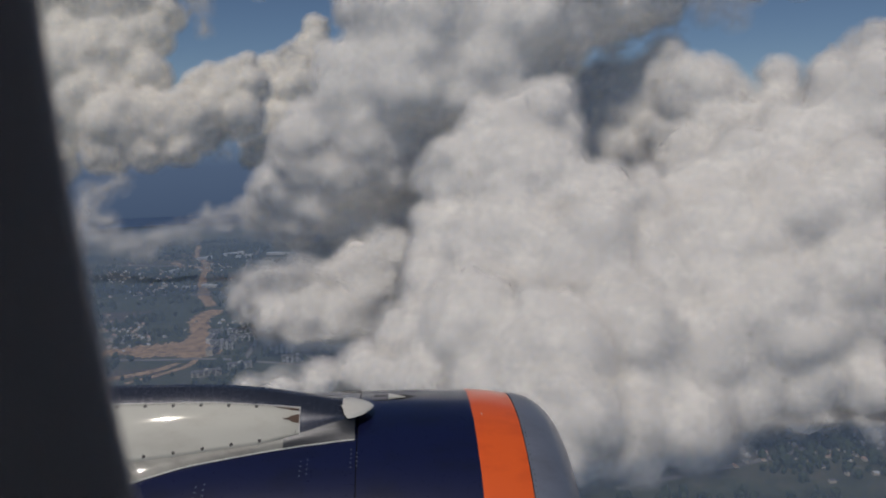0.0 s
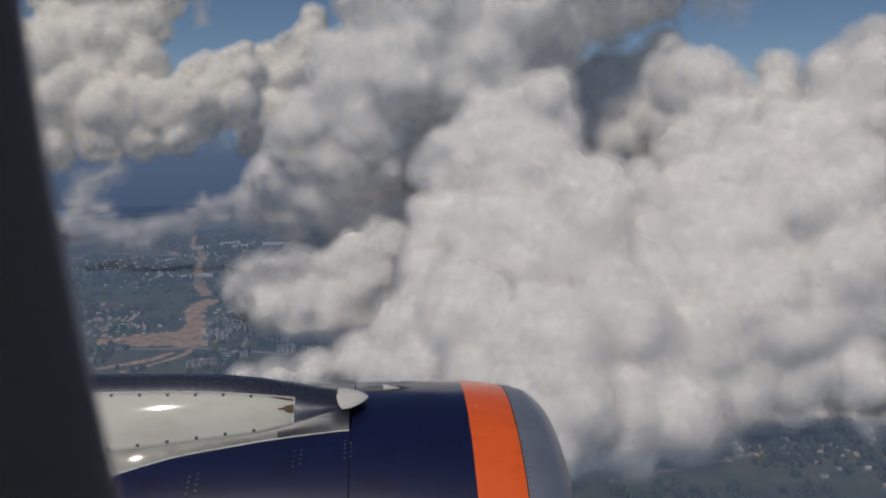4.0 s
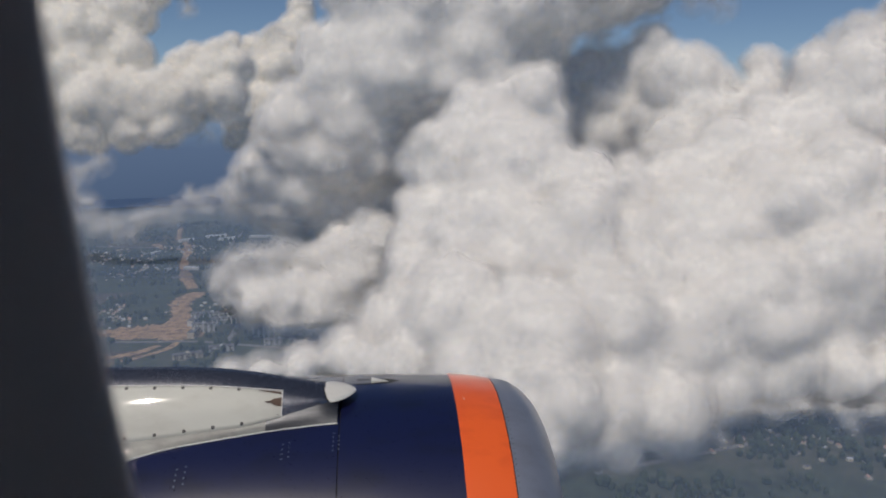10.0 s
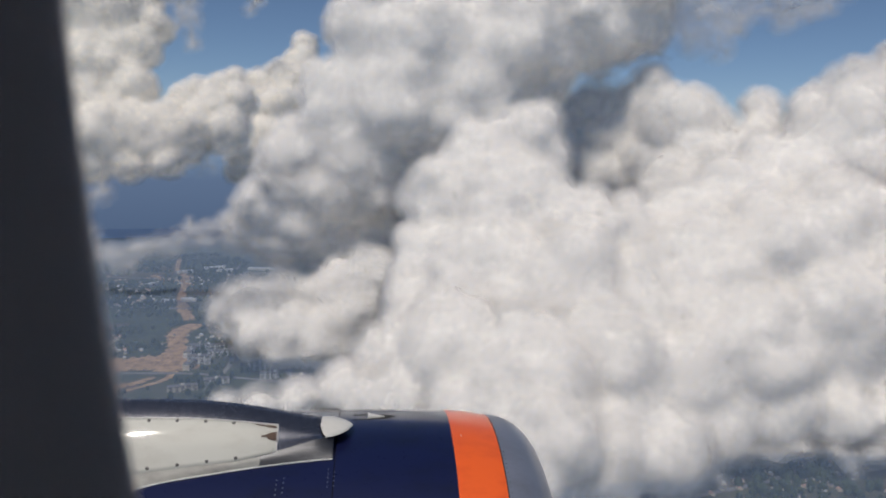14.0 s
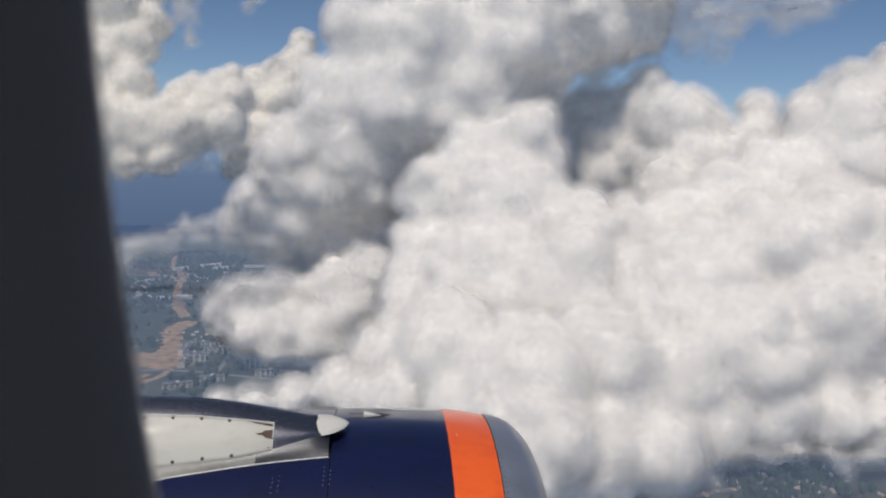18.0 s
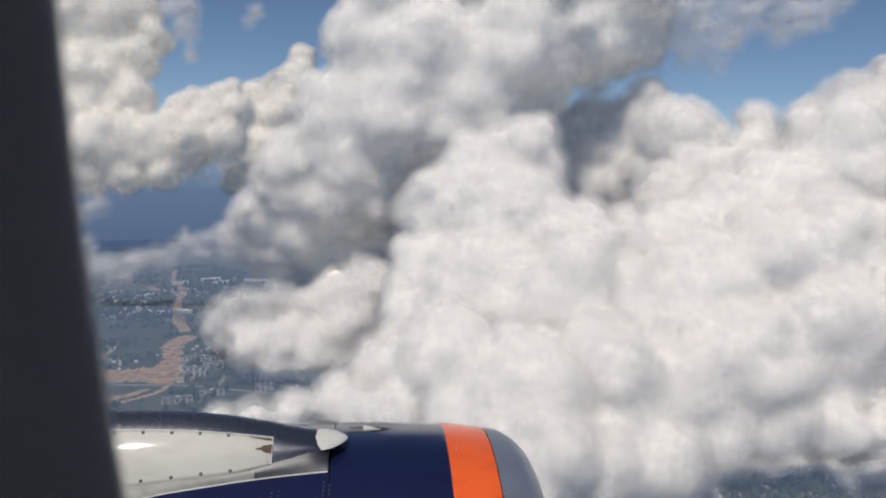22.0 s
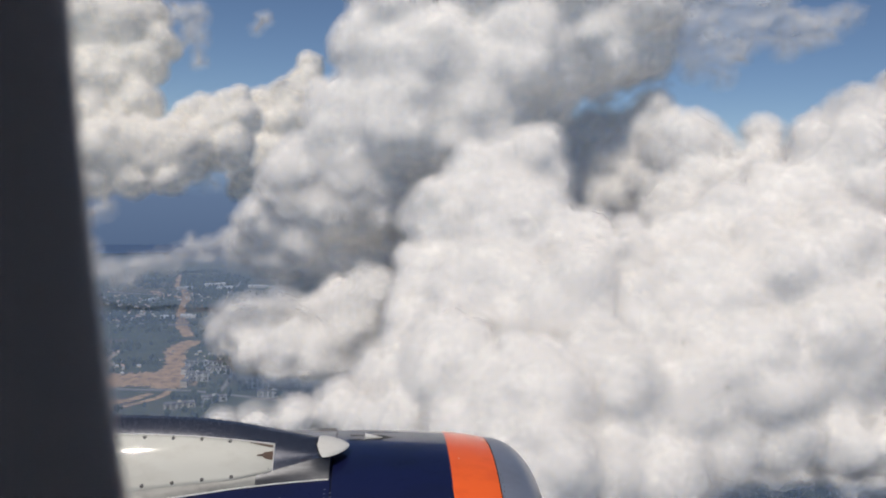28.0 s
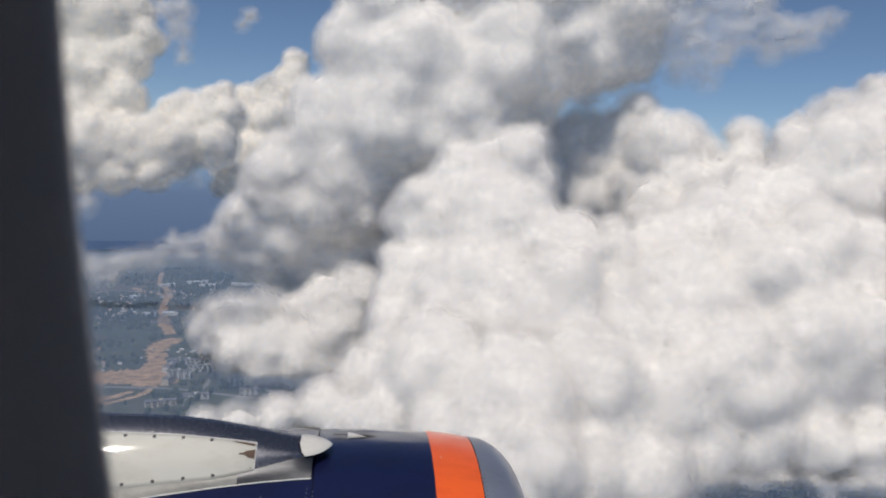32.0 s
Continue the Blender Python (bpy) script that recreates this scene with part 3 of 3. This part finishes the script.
cumulus("distant cream-coloured cumulus with a ragged side", 8.5, [
    (-1208, 3465, 968, 220), (-1331, 3411, 836, 144), (-1215, 3338, 738, 178), (-1103, 3384, 795, 125), (-1215, 3264, 548, 154), (-1080, 3190, 458, 170),
    (-1020, 3380, 821, 106), (-1020, 3310, 661, 109), (-958, 3417, 923, 83), (-947, 3191, 484, 133), (-838, 3202, 488, 130), (-768, 3189, 439, 88),
    (-1151, 3135, 365, 99), (-851, 3159, 373, 87), (-1000, 3139, 347, 82), (-1377, 3217, 450, 160), (-1426, 3300, 681, 186), (-1404, 3495, 1060, 195),
    (-1051, 3460, 1045, 122), (-1352, 3148, 315, 90),
], far=True, calm=0.75)
cumulus("distant cream-coloured cumulus heads in haze", 8.0, [
    (-353, 3734, 920, 60), (-363, 3704, 831, 86), (-440, 3681, 747, 102), (-328, 3671, 750, 88), (-569, 3667, 699, 96), (-587, 3616, 599, 105),
    (-456, 3605, 610, 113), (-501, 3554, 483, 112), (-596, 3510, 377, 87), (-622, 3486, 326, 64), (-467, 3495, 355, 110), (-330, 3645, 622, 107),
], far=True, calm=0.75)
cumulus("small far cumulus heads on the skyline", 8.0, [
    (-735, 3254, 664, 52), (-653, 3247, 676, 56), (-591, 3246, 715, 42), (-804, 3253, 607, 75), (-675, 3239, 587, 84), (-582, 3233, 613, 80),
    (-844, 3225, 512, 93), (-727, 3213, 503, 102), (-611, 3202, 495, 102),
], far=True, calm=0.75)
cumulus("thin grey stratus shreds low over the land", 5.0, [
    (-739, 1959, 151, 59), (-668, 1951, 143, 54), (-597, 1947, 162, 50), (-521, 1922, 181, 49), (-446, 1897, 206, 53), (-373, 1873, 224, 64),
    (-301, 1848, 248, 79), (-243, 1818, 211, 82), (-632, 1945, 119, 29), (-805, 1987, 168, 71), (-186, 1787, 162, 70), (-314, 1843, 194, 60),
], thin=True, far=True)
cumulus("thin ragged wisps trailing from the low cloud bank", 5.0, [
    (-297, 1408, 119, 36), (-271, 1409, 151, 36), (-229, 1407, 161, 41), (-187, 1403, 164, 46), (-278, 1392, 85, 30), (-236, 1386, 66, 36),
    (-183, 1368, 44, 32), (-121, 1362, 46, 37), (-59, 1368, 55, 46), (-41, 1404, 122, 69), (-95, 1423, 150, 64), (-10, 1439, 181, 71),
], thin=True)
cumulus("thin pale shreds hanging under the sunlit bank", 5.0, [
    (421, 886, 37, 23), (469, 893, 46, 26), (508, 893, 40, 21), (554, 895, 46, 24), (601, 895, 42, 22), (645, 890, 38, 26),
    (686, 892, 39, 27), (431, 872, 16, 17), (614, 876, 20, 16),
], thin=True)
cumulus("thin torn wisps beside the distant cumulus", 9.0, [
    (-814, 3406, 951, 83), (-840, 3422, 1059, 102), (-788, 3393, 860, 53), (-561, 3462, 1019, 40), (-524, 3464, 1070, 45),
], thin=True, far=True)
cumulus("far hazy cumulus bank along the skyline", 10.0, [
    (-778, 3664, 424, 85), (-729, 3679, 505, 80), (-803, 3655, 331, 69), (-1195, 3068, 188, 80), (-1085, 3063, 235, 66), (-1195, 3007, 105, 87),
    (-1108, 2997, 86, 57),
], thin=True, far=True)
cumulus("white cumulus bank ahead of the wing", 12.0, [
    (1212, 1331, 438, 203), (1088, 1029, 338, 192), (1595, 1364, 507, 252), (903, 917, 238, 127), (1262, 978, 324, 204),
], far=True)
cumulus("white cumulus bank behind the wing", 14.0, [
    (-1395, 2194, 408, 273), (-1318, 1760, 342, 248), (-1449, 2622, 266, 180), (-1629, 1896, 432, 301),
], far=True)


# ---------------------------------------------------------------- land
TOWN_X = -45.0


def land_material():
    m = material("forest_and_fields", (0.05, 0.07, 0.06), 0.95)
    n, l = m.node_tree.nodes, m.node_tree.links
    big = noise_node(m, 0.0026, 6, 0.62)
    mid = noise_node(m, 0.03, 8, 0.75)
    woods = ramp_node(m, mid.outputs[0], [(0.35, (0.024, 0.036, 0.028)), (0.65, (0.065, 0.085, 0.052))])
    field = ramp_node(m, mid.outputs[0], [(0.35, (0.050, 0.062, 0.042)), (0.65, (0.105, 0.10, 0.072))])
    mask = ramp_node(m, big.outputs[0], [(0.47, (0, 0, 0)), (0.56, (1, 1, 1))])
    mx = n.new("ShaderNodeMix")
    mx.data_type = "RGBA"
    l.new(mask.outputs[0], mx.inputs["Factor"])
    l.new(woods.outputs[0], mx.inputs[6])
    l.new(field.outputs[0], mx.inputs[7])
    l.new(mx.outputs[2], n["Principled BSDF"].inputs["Base Color"])
    return m


LAND = land_material()
bm = bmesh.new()
bmesh.ops.create_grid(bm, x_segments=80, y_segments=80, size=6000)
me = bpy.data.meshes.new("ground")
bm.to_mesh(me)
bm.free()
me.materials.append(LAND)
tagged(new("ground", me), "dark wooded land with fields seen from the air", "ground", kind="structure")

# added ring that glows by itself, its haze painted as a colour gradient
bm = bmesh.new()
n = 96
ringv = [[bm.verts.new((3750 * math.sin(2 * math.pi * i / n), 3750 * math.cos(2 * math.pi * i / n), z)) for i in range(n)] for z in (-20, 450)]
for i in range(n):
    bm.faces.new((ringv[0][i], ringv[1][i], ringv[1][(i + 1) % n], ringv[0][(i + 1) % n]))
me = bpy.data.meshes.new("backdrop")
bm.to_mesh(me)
bm.free()
DISTANCE = bpy.data.materials.new("glowing_painted_haze")
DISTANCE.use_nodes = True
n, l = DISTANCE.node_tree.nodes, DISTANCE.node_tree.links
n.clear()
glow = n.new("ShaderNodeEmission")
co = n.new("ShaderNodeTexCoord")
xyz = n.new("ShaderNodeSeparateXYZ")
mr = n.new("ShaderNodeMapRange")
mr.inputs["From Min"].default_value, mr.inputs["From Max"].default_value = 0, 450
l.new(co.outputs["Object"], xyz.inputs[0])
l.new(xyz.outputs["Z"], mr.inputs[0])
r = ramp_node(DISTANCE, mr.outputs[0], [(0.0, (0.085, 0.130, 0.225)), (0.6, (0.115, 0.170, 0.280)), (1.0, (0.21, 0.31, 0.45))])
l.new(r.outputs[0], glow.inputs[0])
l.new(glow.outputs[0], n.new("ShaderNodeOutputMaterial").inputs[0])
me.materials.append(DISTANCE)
tagged(new("backdrop", me), "glowing backdrop painted as blue hazy distance along the horizon", "distance", kind="structure")


# tinted sheet added to imitate haze over the land, more opaque far away
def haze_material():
    m = bpy.data.materials.new("haze_tint_sheet")
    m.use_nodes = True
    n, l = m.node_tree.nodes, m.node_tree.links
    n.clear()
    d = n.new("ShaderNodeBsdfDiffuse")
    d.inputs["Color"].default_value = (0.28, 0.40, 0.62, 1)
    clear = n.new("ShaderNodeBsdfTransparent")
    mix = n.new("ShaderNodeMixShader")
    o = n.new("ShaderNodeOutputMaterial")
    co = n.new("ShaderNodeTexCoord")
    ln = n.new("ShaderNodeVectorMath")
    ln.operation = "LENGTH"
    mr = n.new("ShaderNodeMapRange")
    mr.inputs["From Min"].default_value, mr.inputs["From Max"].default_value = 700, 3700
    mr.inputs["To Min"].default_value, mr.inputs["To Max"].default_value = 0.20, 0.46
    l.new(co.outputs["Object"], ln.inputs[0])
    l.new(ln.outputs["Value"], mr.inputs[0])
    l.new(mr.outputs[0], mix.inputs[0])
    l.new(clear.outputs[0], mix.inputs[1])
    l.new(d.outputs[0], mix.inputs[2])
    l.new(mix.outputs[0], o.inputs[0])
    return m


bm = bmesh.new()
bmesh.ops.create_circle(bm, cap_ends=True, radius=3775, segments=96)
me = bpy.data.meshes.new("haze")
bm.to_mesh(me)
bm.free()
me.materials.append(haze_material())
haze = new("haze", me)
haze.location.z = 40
tagged(haze, "flat blue sheet imitating haze over the land", "haze", kind="structure")


# ---------------------------------------------------------------- things on the land
def patchy(name, dark, light, size, rough=0.9):
    m = material(name, light, rough)
    t = noise_node(m, size, 8, 0.7)
    r = ramp_node(m, t.outputs[0], [(0.35, dark), (0.62, light)])
    m.node_tree.links.new(r.outputs[0], m.node_tree.nodes["Principled BSDF"].inputs["Base Color"])
    return m


BARE = []


def clear_of_strips(x, y):
    """Whether no bare soil lies here."""
    return all((x - a) ** 2 + (y - b) ** 2 > (w + 8) ** 2 for a, b, w in BARE)


SAND = patchy("bare_sandy_soil", (0.15, 0.10, 0.06), (0.56, 0.37, 0.22), 0.06)
ASPHALT = patchy("pale_road", (0.14, 0.14, 0.14), (0.24, 0.23, 0.22), 0.05)
MEADOW = [patchy("meadow", (0.036, 0.046, 0.028), (0.066, 0.076, 0.044), 0.02), patchy("stubble_field", (0.075, 0.068, 0.044), (0.125, 0.11, 0.072), 0.02), patchy("ploughed_field", (0.06, 0.05, 0.04), (0.10, 0.085, 0.065), 0.02)]


def strip(name, pts, widths, mat, z, label, category, ragged=0.0):
    """A ribbon on the ground along pts, with uneven edges."""
    rng = random.Random(len(pts) * 7 + int(pts[0][0]))
    line = spline([(x + TOWN_X, y, z) for x, y in pts], 14 * (len(pts) - 1) + 1)
    rows = []
    for i, p in enumerate(line):
        d = (line[min(i + 1, len(line) - 1)] - line[max(i - 1, 0)]).normalized()
        u = Vector((-d.y, d.x, 0))
        w = float(np.interp(i / (len(line) - 1) * (len(widths) - 1), range(len(widths)), widths)) / 2
        a, b = w * (1 + ragged * rng.uniform(-1, 1)), w * (1 + ragged * rng.uniform(-1, 1))
        rows.append([p + u * a, p - u * b])
        if mat is SAND:
            BARE.append((p.x, p.y, max(a, b)))
    me = grid_mesh(name, rows)
    me.materials.append(mat)
    return tagged(new(name, me), label, category, kind="structure")


strip("cleared_strip", [(-530, 1462), (-430, 1482), (-365, 1486), (-318, 1450)], [40, 70, 90, 50], SAND, 0.30, "tan bare soil of a construction site", "ground", 0.35)
strip("cleared_strip", [(-362, 1500), (-378, 1607), (-405, 1720), (-385, 1810)], [56, 40, 46, 44], SAND, 0.36, "tan cleared strip of soil", "ground", 0.3)
strip("cleared_strip", [(-412, 1850), (-459, 1984), (-522, 2222), (-571, 2468), (-642, 2640), (-700, 2900)], [26, 28, 18, 22, 16, 14], SAND, 0.42, "tan cleared strip running into the distance", "ground", 0.35)
strip("cleared_strip", [(-470, 1440), (-400, 1450), (-335, 1440), (-300, 1462)], [30, 50, 56, 24], SAND, 0.34, "tan bare soil of a construction site", "ground", 0.4)
strip("cleared_strip", [(-520, 2330), (-560, 2400), (-640, 2440), (-690, 2520)], [14, 20, 26, 20], SAND, 0.40, "tan earth track", "ground", 0.4)
strip("cleared_strip", [(-470, 1290), (-400, 1330), (-360, 1380)], [14, 22, 12], SAND, 0.30, "tan earth track", "ground", 0.3)
strip("cleared_strip", [(-420, 1270), (-345, 1350), (-330, 1420)], [10, 14, 12], SAND, 0.33, "tan earth track", "ground", 0.3)
strip("road", [(-640, 2010), (-480, 1990), (-330, 2000), (-150, 2010), (60, 2040)], [12, 12], ASPHALT, 0.50, "pale straight road through fields", "road")
strip("road", [(-560, 1420), (-420, 1405), (-300, 1400), (-200, 1370), (-60, 1330), (150, 1300)], [11, 11], ASPHALT, 0.52, "pale road beside the construction site", "road")
strip("road", [(-250, 1300), (-240, 1450), (-255, 1600), (-300, 1800), (-420, 2300), (-450, 2800)], [9, 9], ASPHALT, 0.55, "narrow pale road through the town", "road")
strip("road", [(-900, 2500), (-600, 2450), (-300, 2560), (0, 2540)], [12, 12], ASPHALT, 0.5, "pale road far off", "road")
strip("road", [(300, 820), (560, 900), (760, 1010), (1000, 1100)], [9, 9], ASPHALT, 0.5, "pale road between dark woods", "road")

rng = random.Random(5)
for i, (x, y, w, h, k) in enumerate([(-640, 2230, 180, 150, 0), (-420, 2240, 150, 170, 1), (-300, 2240, 120, 130, 0), (-230, 1730, 150, 120, 0), (-500, 1600, 110, 150, 0), (-620, 1750, 160, 130, 2), (-250, 2450, 200, 130, 1), (-120, 1850, 160, 130, 0), (-420, 1320, 90, 60, 2), (-240, 1300, 110, 60, 0), (-750, 2600, 220, 200, 1), (-420, 2720, 180, 150, 0), (-950, 2900, 300, 220, 0), (-150, 2850, 260, 200, 2), (620, 1000, 140, 90, 0), (760, 900, 120, 90, 1), (480, 930, 110, 70, 2)]):
    bm = bmesh.new()
    turn = Matrix.Rotation(rng.uniform(-0.4, 0.4), 4, "Z")
    edge = [(-w / 2, -h / 2), (w * rng.uniform(-0.1, 0.1), -h * 0.55), (w / 2, -h / 2 + rng.uniform(0, 15)), (w * 0.52, h / 2), (0, h * 0.48), (-w / 2, h / 2)]
    bm.faces.new([bm.verts.new(turn @ Vector((a, b, 0))) for a, b in edge])
    me = bpy.data.meshes.new("field")
    bm.to_mesh(me)
    bm.free()
    me.materials.append(MEADOW[k])
    ob = new("field", me)
    ob.location = (x + TOWN_X, y, 0.12 + 0.006 * i)
    tagged(ob, ("green meadow between dark woods", "pale stubble field between dark woods", "brown ploughed field between dark woods")[k], "field", kind="structure")

WALLS = [patchy("white_panel_wall", (0.50, 0.49, 0.46), (0.66, 0.65, 0.62), 0.2), patchy("cream_panel_wall", (0.46, 0.40, 0.31), (0.60, 0.53, 0.43), 0.2), patchy("pink_panel_wall", (0.42, 0.27, 0.22), (0.55, 0.37, 0.31), 0.2)]
ROOF = patchy("grey_roofing", (0.10, 0.10, 0.11), (0.22, 0.22, 0.23), 0.1)
PALE_ROOF = patchy("pale_metal_roof", (0.45, 0.47, 0.50), (0.70, 0.72, 0.74), 0.06)
PANE = material("window_glass", (0.03, 0.04, 0.05), 0.15)


def block_mesh(name, lo, hi):
    bm = bmesh.new()
    box(bm, lo, hi)
    bmesh.ops.recalc_face_normals(bm, faces=bm.faces[:])
    return bm


def apartment(x, y, turn, length, deep, storeys, colour, words):
    h = storeys * 2.4
    b = thing("apartment_block", words, "apartment block", Vector((x + TOWN_X, y, 0)), "apartment blocks")
    b.rotation_euler.z = radians(turn)
    wall_ = part("wall", block_mesh("wall", (-length / 2, -deep / 2, 0), (length / 2, deep / 2, h)), WALLS[colour], b, "", False)
    part("roof", block_mesh("roof", (-length / 2 - 0.3, -deep / 2 - 0.3, h), (length / 2 + 0.3, deep / 2 + 0.3, h + 0.8)), ROOF, b, "flat grey roof", False)
    part("stair_head", block_mesh("stair_head", (-3, -2, h + 0.8), (3, 2, h + 3.4)), WALLS[colour], b, "", False)
    for k in range(storeys):
        n = max(int(length / 9), 1)
        for j in range(n):
            u = -length / 2 + (j + 0.5) * length / n
            part("window", block_mesh("window", (u - length / n * 0.36, -deep / 2 - 0.08, 2.4 * k + 0.7), (u + length / n * 0.36, -deep / 2 + 0.2, 2.4 * k + 1.9)), PANE, wall_, "", False)
    return b


long_one = "white panel apartment block with long rows of windows"
cream_one = "cream panel apartment block among dark trees"
tower_one = "tall pink-beige apartment tower with rows of windows"
for x, y, turn, l, d, st, c, words in [
        (-305, 1572, 4, 84, 13, 5, 0, long_one), (-225, 1560, 4, 74, 13, 5, 0, long_one), (-262, 1528, 6, 66, 13, 5, 0, long_one), (-200, 1520, 86, 40, 13, 5, 0, long_one),
        (-212, 1575, 0, 24, 20, 10, 2, tower_one), (-190, 1545, 0, 24, 20, 10, 2, tower_one), (-178, 1555, 10, 22, 20, 9, 2, tower_one),
        (-330, 1530, 80, 50, 13, 5, 0, long_one), (-300, 1470, 2, 44, 14, 7, 0, long_one), (-312, 1440, 85, 40, 13, 5, 1, cream_one),
        (-180, 1460, 0, 46, 16, 9, 0, long_one), (-176, 1428, 0, 40, 16, 9, 0, long_one), (-120, 1478, 6, 70, 13, 5, 0, long_one), (-110, 1440, 8, 60, 13, 5, 1, cream_one), (-60, 1470, 4, 66, 13, 5, 0, long_one), (-50, 1428, 80, 46, 13, 5, 0, long_one), (10, 1450, 4, 70, 13, 5, 1, cream_one),
        (-290, 1300, 20, 50, 13, 4, 1, cream_one), (-240, 1340, 10, 44, 13, 4, 0, long_one), (-140, 1370, 6, 56, 13, 5, 0, long_one), (-90, 1350, 6, 40, 13, 5, 1, cream_one)]:
    apartment(x, y, turn, l, d, st, c, words)


def warehouse(x, y, turn, length, deep):
    b = thing("warehouse", "long pale metal-roofed warehouse by a road", "warehouse", Vector((x + TOWN_X, y, 0)), "warehouses")
    b.rotation_euler.z = radians(turn)
    part("wall", block_mesh("wall", (-length / 2, -deep / 2, 0), (length / 2, deep / 2, 7)), WALLS[0], b, "", False)
    v = [(-length / 2 - 0.5, -deep / 2 - 0.5, 7), (-length / 2 - 0.5, 0, 10), (-length / 2 - 0.5, deep / 2 + 0.5, 7)]
    v += [(length / 2 + 0.5, p[1], p[2]) for p in v]
    part("roof", mesh_of("roof", v, [(0, 3, 4, 1), (1, 4, 5, 2), (0, 1, 2), (3, 5, 4), (0, 2, 5, 3)], False), PALE_ROOF, b, "pale pitched metal roof")


for x, y, turn, l, d in [(-355, 2640, -3, 92, 24), (-470, 2600, 30, 60, 20), (-520, 2660, 32, 70, 20), (-600, 2570, 40, 50, 16), (-470, 2090, 2, 40, 18), (-520, 2070, 4, 34, 16), (-640, 2330, 70, 60, 16), (-330, 1990, 5, 50, 18), (-240, 1940, 3, 36, 16), (640, 960, 20, 40, 16)]:
    warehouse(x, y, turn, l, d)

# cottages: past counting, joined
verts, faces, mats = [], [], []
rng = random.Random(11)
def cottage(x, y, turn, l, w, h, rise):
    k = len(verts)
    ca, sa = math.cos(turn), math.sin(turn)
    for a, b, c in ((-l, -w, 0), (l, -w, 0), (l, w, 0), (-l, w, 0), (-l, -w, h), (l, -w, h), (l, w, h), (-l, w, h), (-l, 0, h + rise), (l, 0, h + rise)):
        verts.append((x + TOWN_X + a * ca - b * sa, y + a * sa + b * ca, c))
    pick = rng.choice((1, 2, 2, 3))
    for f, m in (((0, 1, 5, 4), 0), ((1, 2, 6, 5), 0), ((2, 3, 7, 6), 0), ((3, 0, 4, 7), 0), ((4, 5, 9, 8), pick), ((6, 7, 8, 9), pick), ((4, 8, 7), 0), ((5, 6, 9), 0)):
        faces.append(tuple(k + i for i in f))
        mats.append(m)


for cx, cy, sx, sy, count in ((-560, 1640, 90, 90, 70), (-250, 1690, 90, 60, 70), (-520, 1560, 50, 40, 40), (-120, 1640, 90, 70, 60), (-620, 2120, 60, 120, 60), (-300, 2120, 120, 80, 70), (-640, 1520, 90, 70, 60), (-520, 2420, 120, 90, 50), (-60, 1900, 120, 100, 60), (-800, 2300, 160, 150, 80), (600, 900, 120, 70, 60), (780, 1040, 120, 60, 50), (-560, 1350, 60, 40, 30), (150, 1380, 120, 60, 50)):
    for _ in range(count):
        cottage(cx + rng.gauss(0, sx * 0.6), cy + rng.gauss(0, sy * 0.6), rng.choice((0, 0.1, 1.57, 1.67)) + rng.uniform(-0.1, 0.1), rng.uniform(2.4, 4.6), rng.uniform(1.8, 3.0), rng.uniform(2, 3.5), rng.uniform(1.2, 2.2))
me = bpy.data.meshes.new("cottages")
me.from_pydata(verts, [], faces)
for m in (WALLS[1], PALE_ROOF, ROOF, WALLS[2]):
    me.materials.append(m)
me.polygons.foreach_set("material_index", mats)
tagged(new("cottages", me), "scattered small cottages with pale roofs", "cottages", kind="stuff")

# tree crowns: past counting, joined
LEAF = patchy("tree_crowns", (0.018, 0.030, 0.018), (0.05, 0.072, 0.035), 0.08)
rng = random.Random(3)
unit, tri = np.array(UNIT[:12]), None
_b = bmesh.new()
bmesh.ops.create_icosphere(_b, subdivisions=1, radius=1)
_b.verts.index_update()
unit = np.array([tuple(v.co) for v in _b.verts])
tri = np.array([tuple(v.index for v in f.verts) for f in _b.faces])
_b.free()
spots = []
for _ in range(9000):
    x, y = rng.uniform(-950, 350), rng.uniform(1200, 3000)
    if rng.random() < 0.25:
        x, y = rng.uniform(250, 1000), rng.uniform(750, 1200)
    if noise.fractal(Vector((x, y, 0)) * 0.008, 1.0, 2.0, 4) > -0.05 and clear_of_strips(x, y):
        r = rng.uniform(3.0, 6.5)
        spots.append((x, y, r * 1.1, r, r * rng.uniform(1.1, 1.6)))
sp = np.array(spots)
jit = np.random.default_rng(4).uniform(0.7, 1.25, (len(sp), len(unit), 1))
vv = unit[None] * jit * np.stack([sp[:, 3], sp[:, 3], sp[:, 4]], 1)[:, None] + sp[:, None, :3]
me = bpy.data.meshes.new("trees")
me.from_pydata(vv.reshape(-1, 3).tolist(), [], (tri[None] + (np.arange(len(sp)) * len(unit))[:, None, None]).reshape(-1, 3).tolist())
me.materials.append(LEAF)
tagged(new("trees", me), "dark green tree crowns between fields and houses", "trees", kind="stuff")
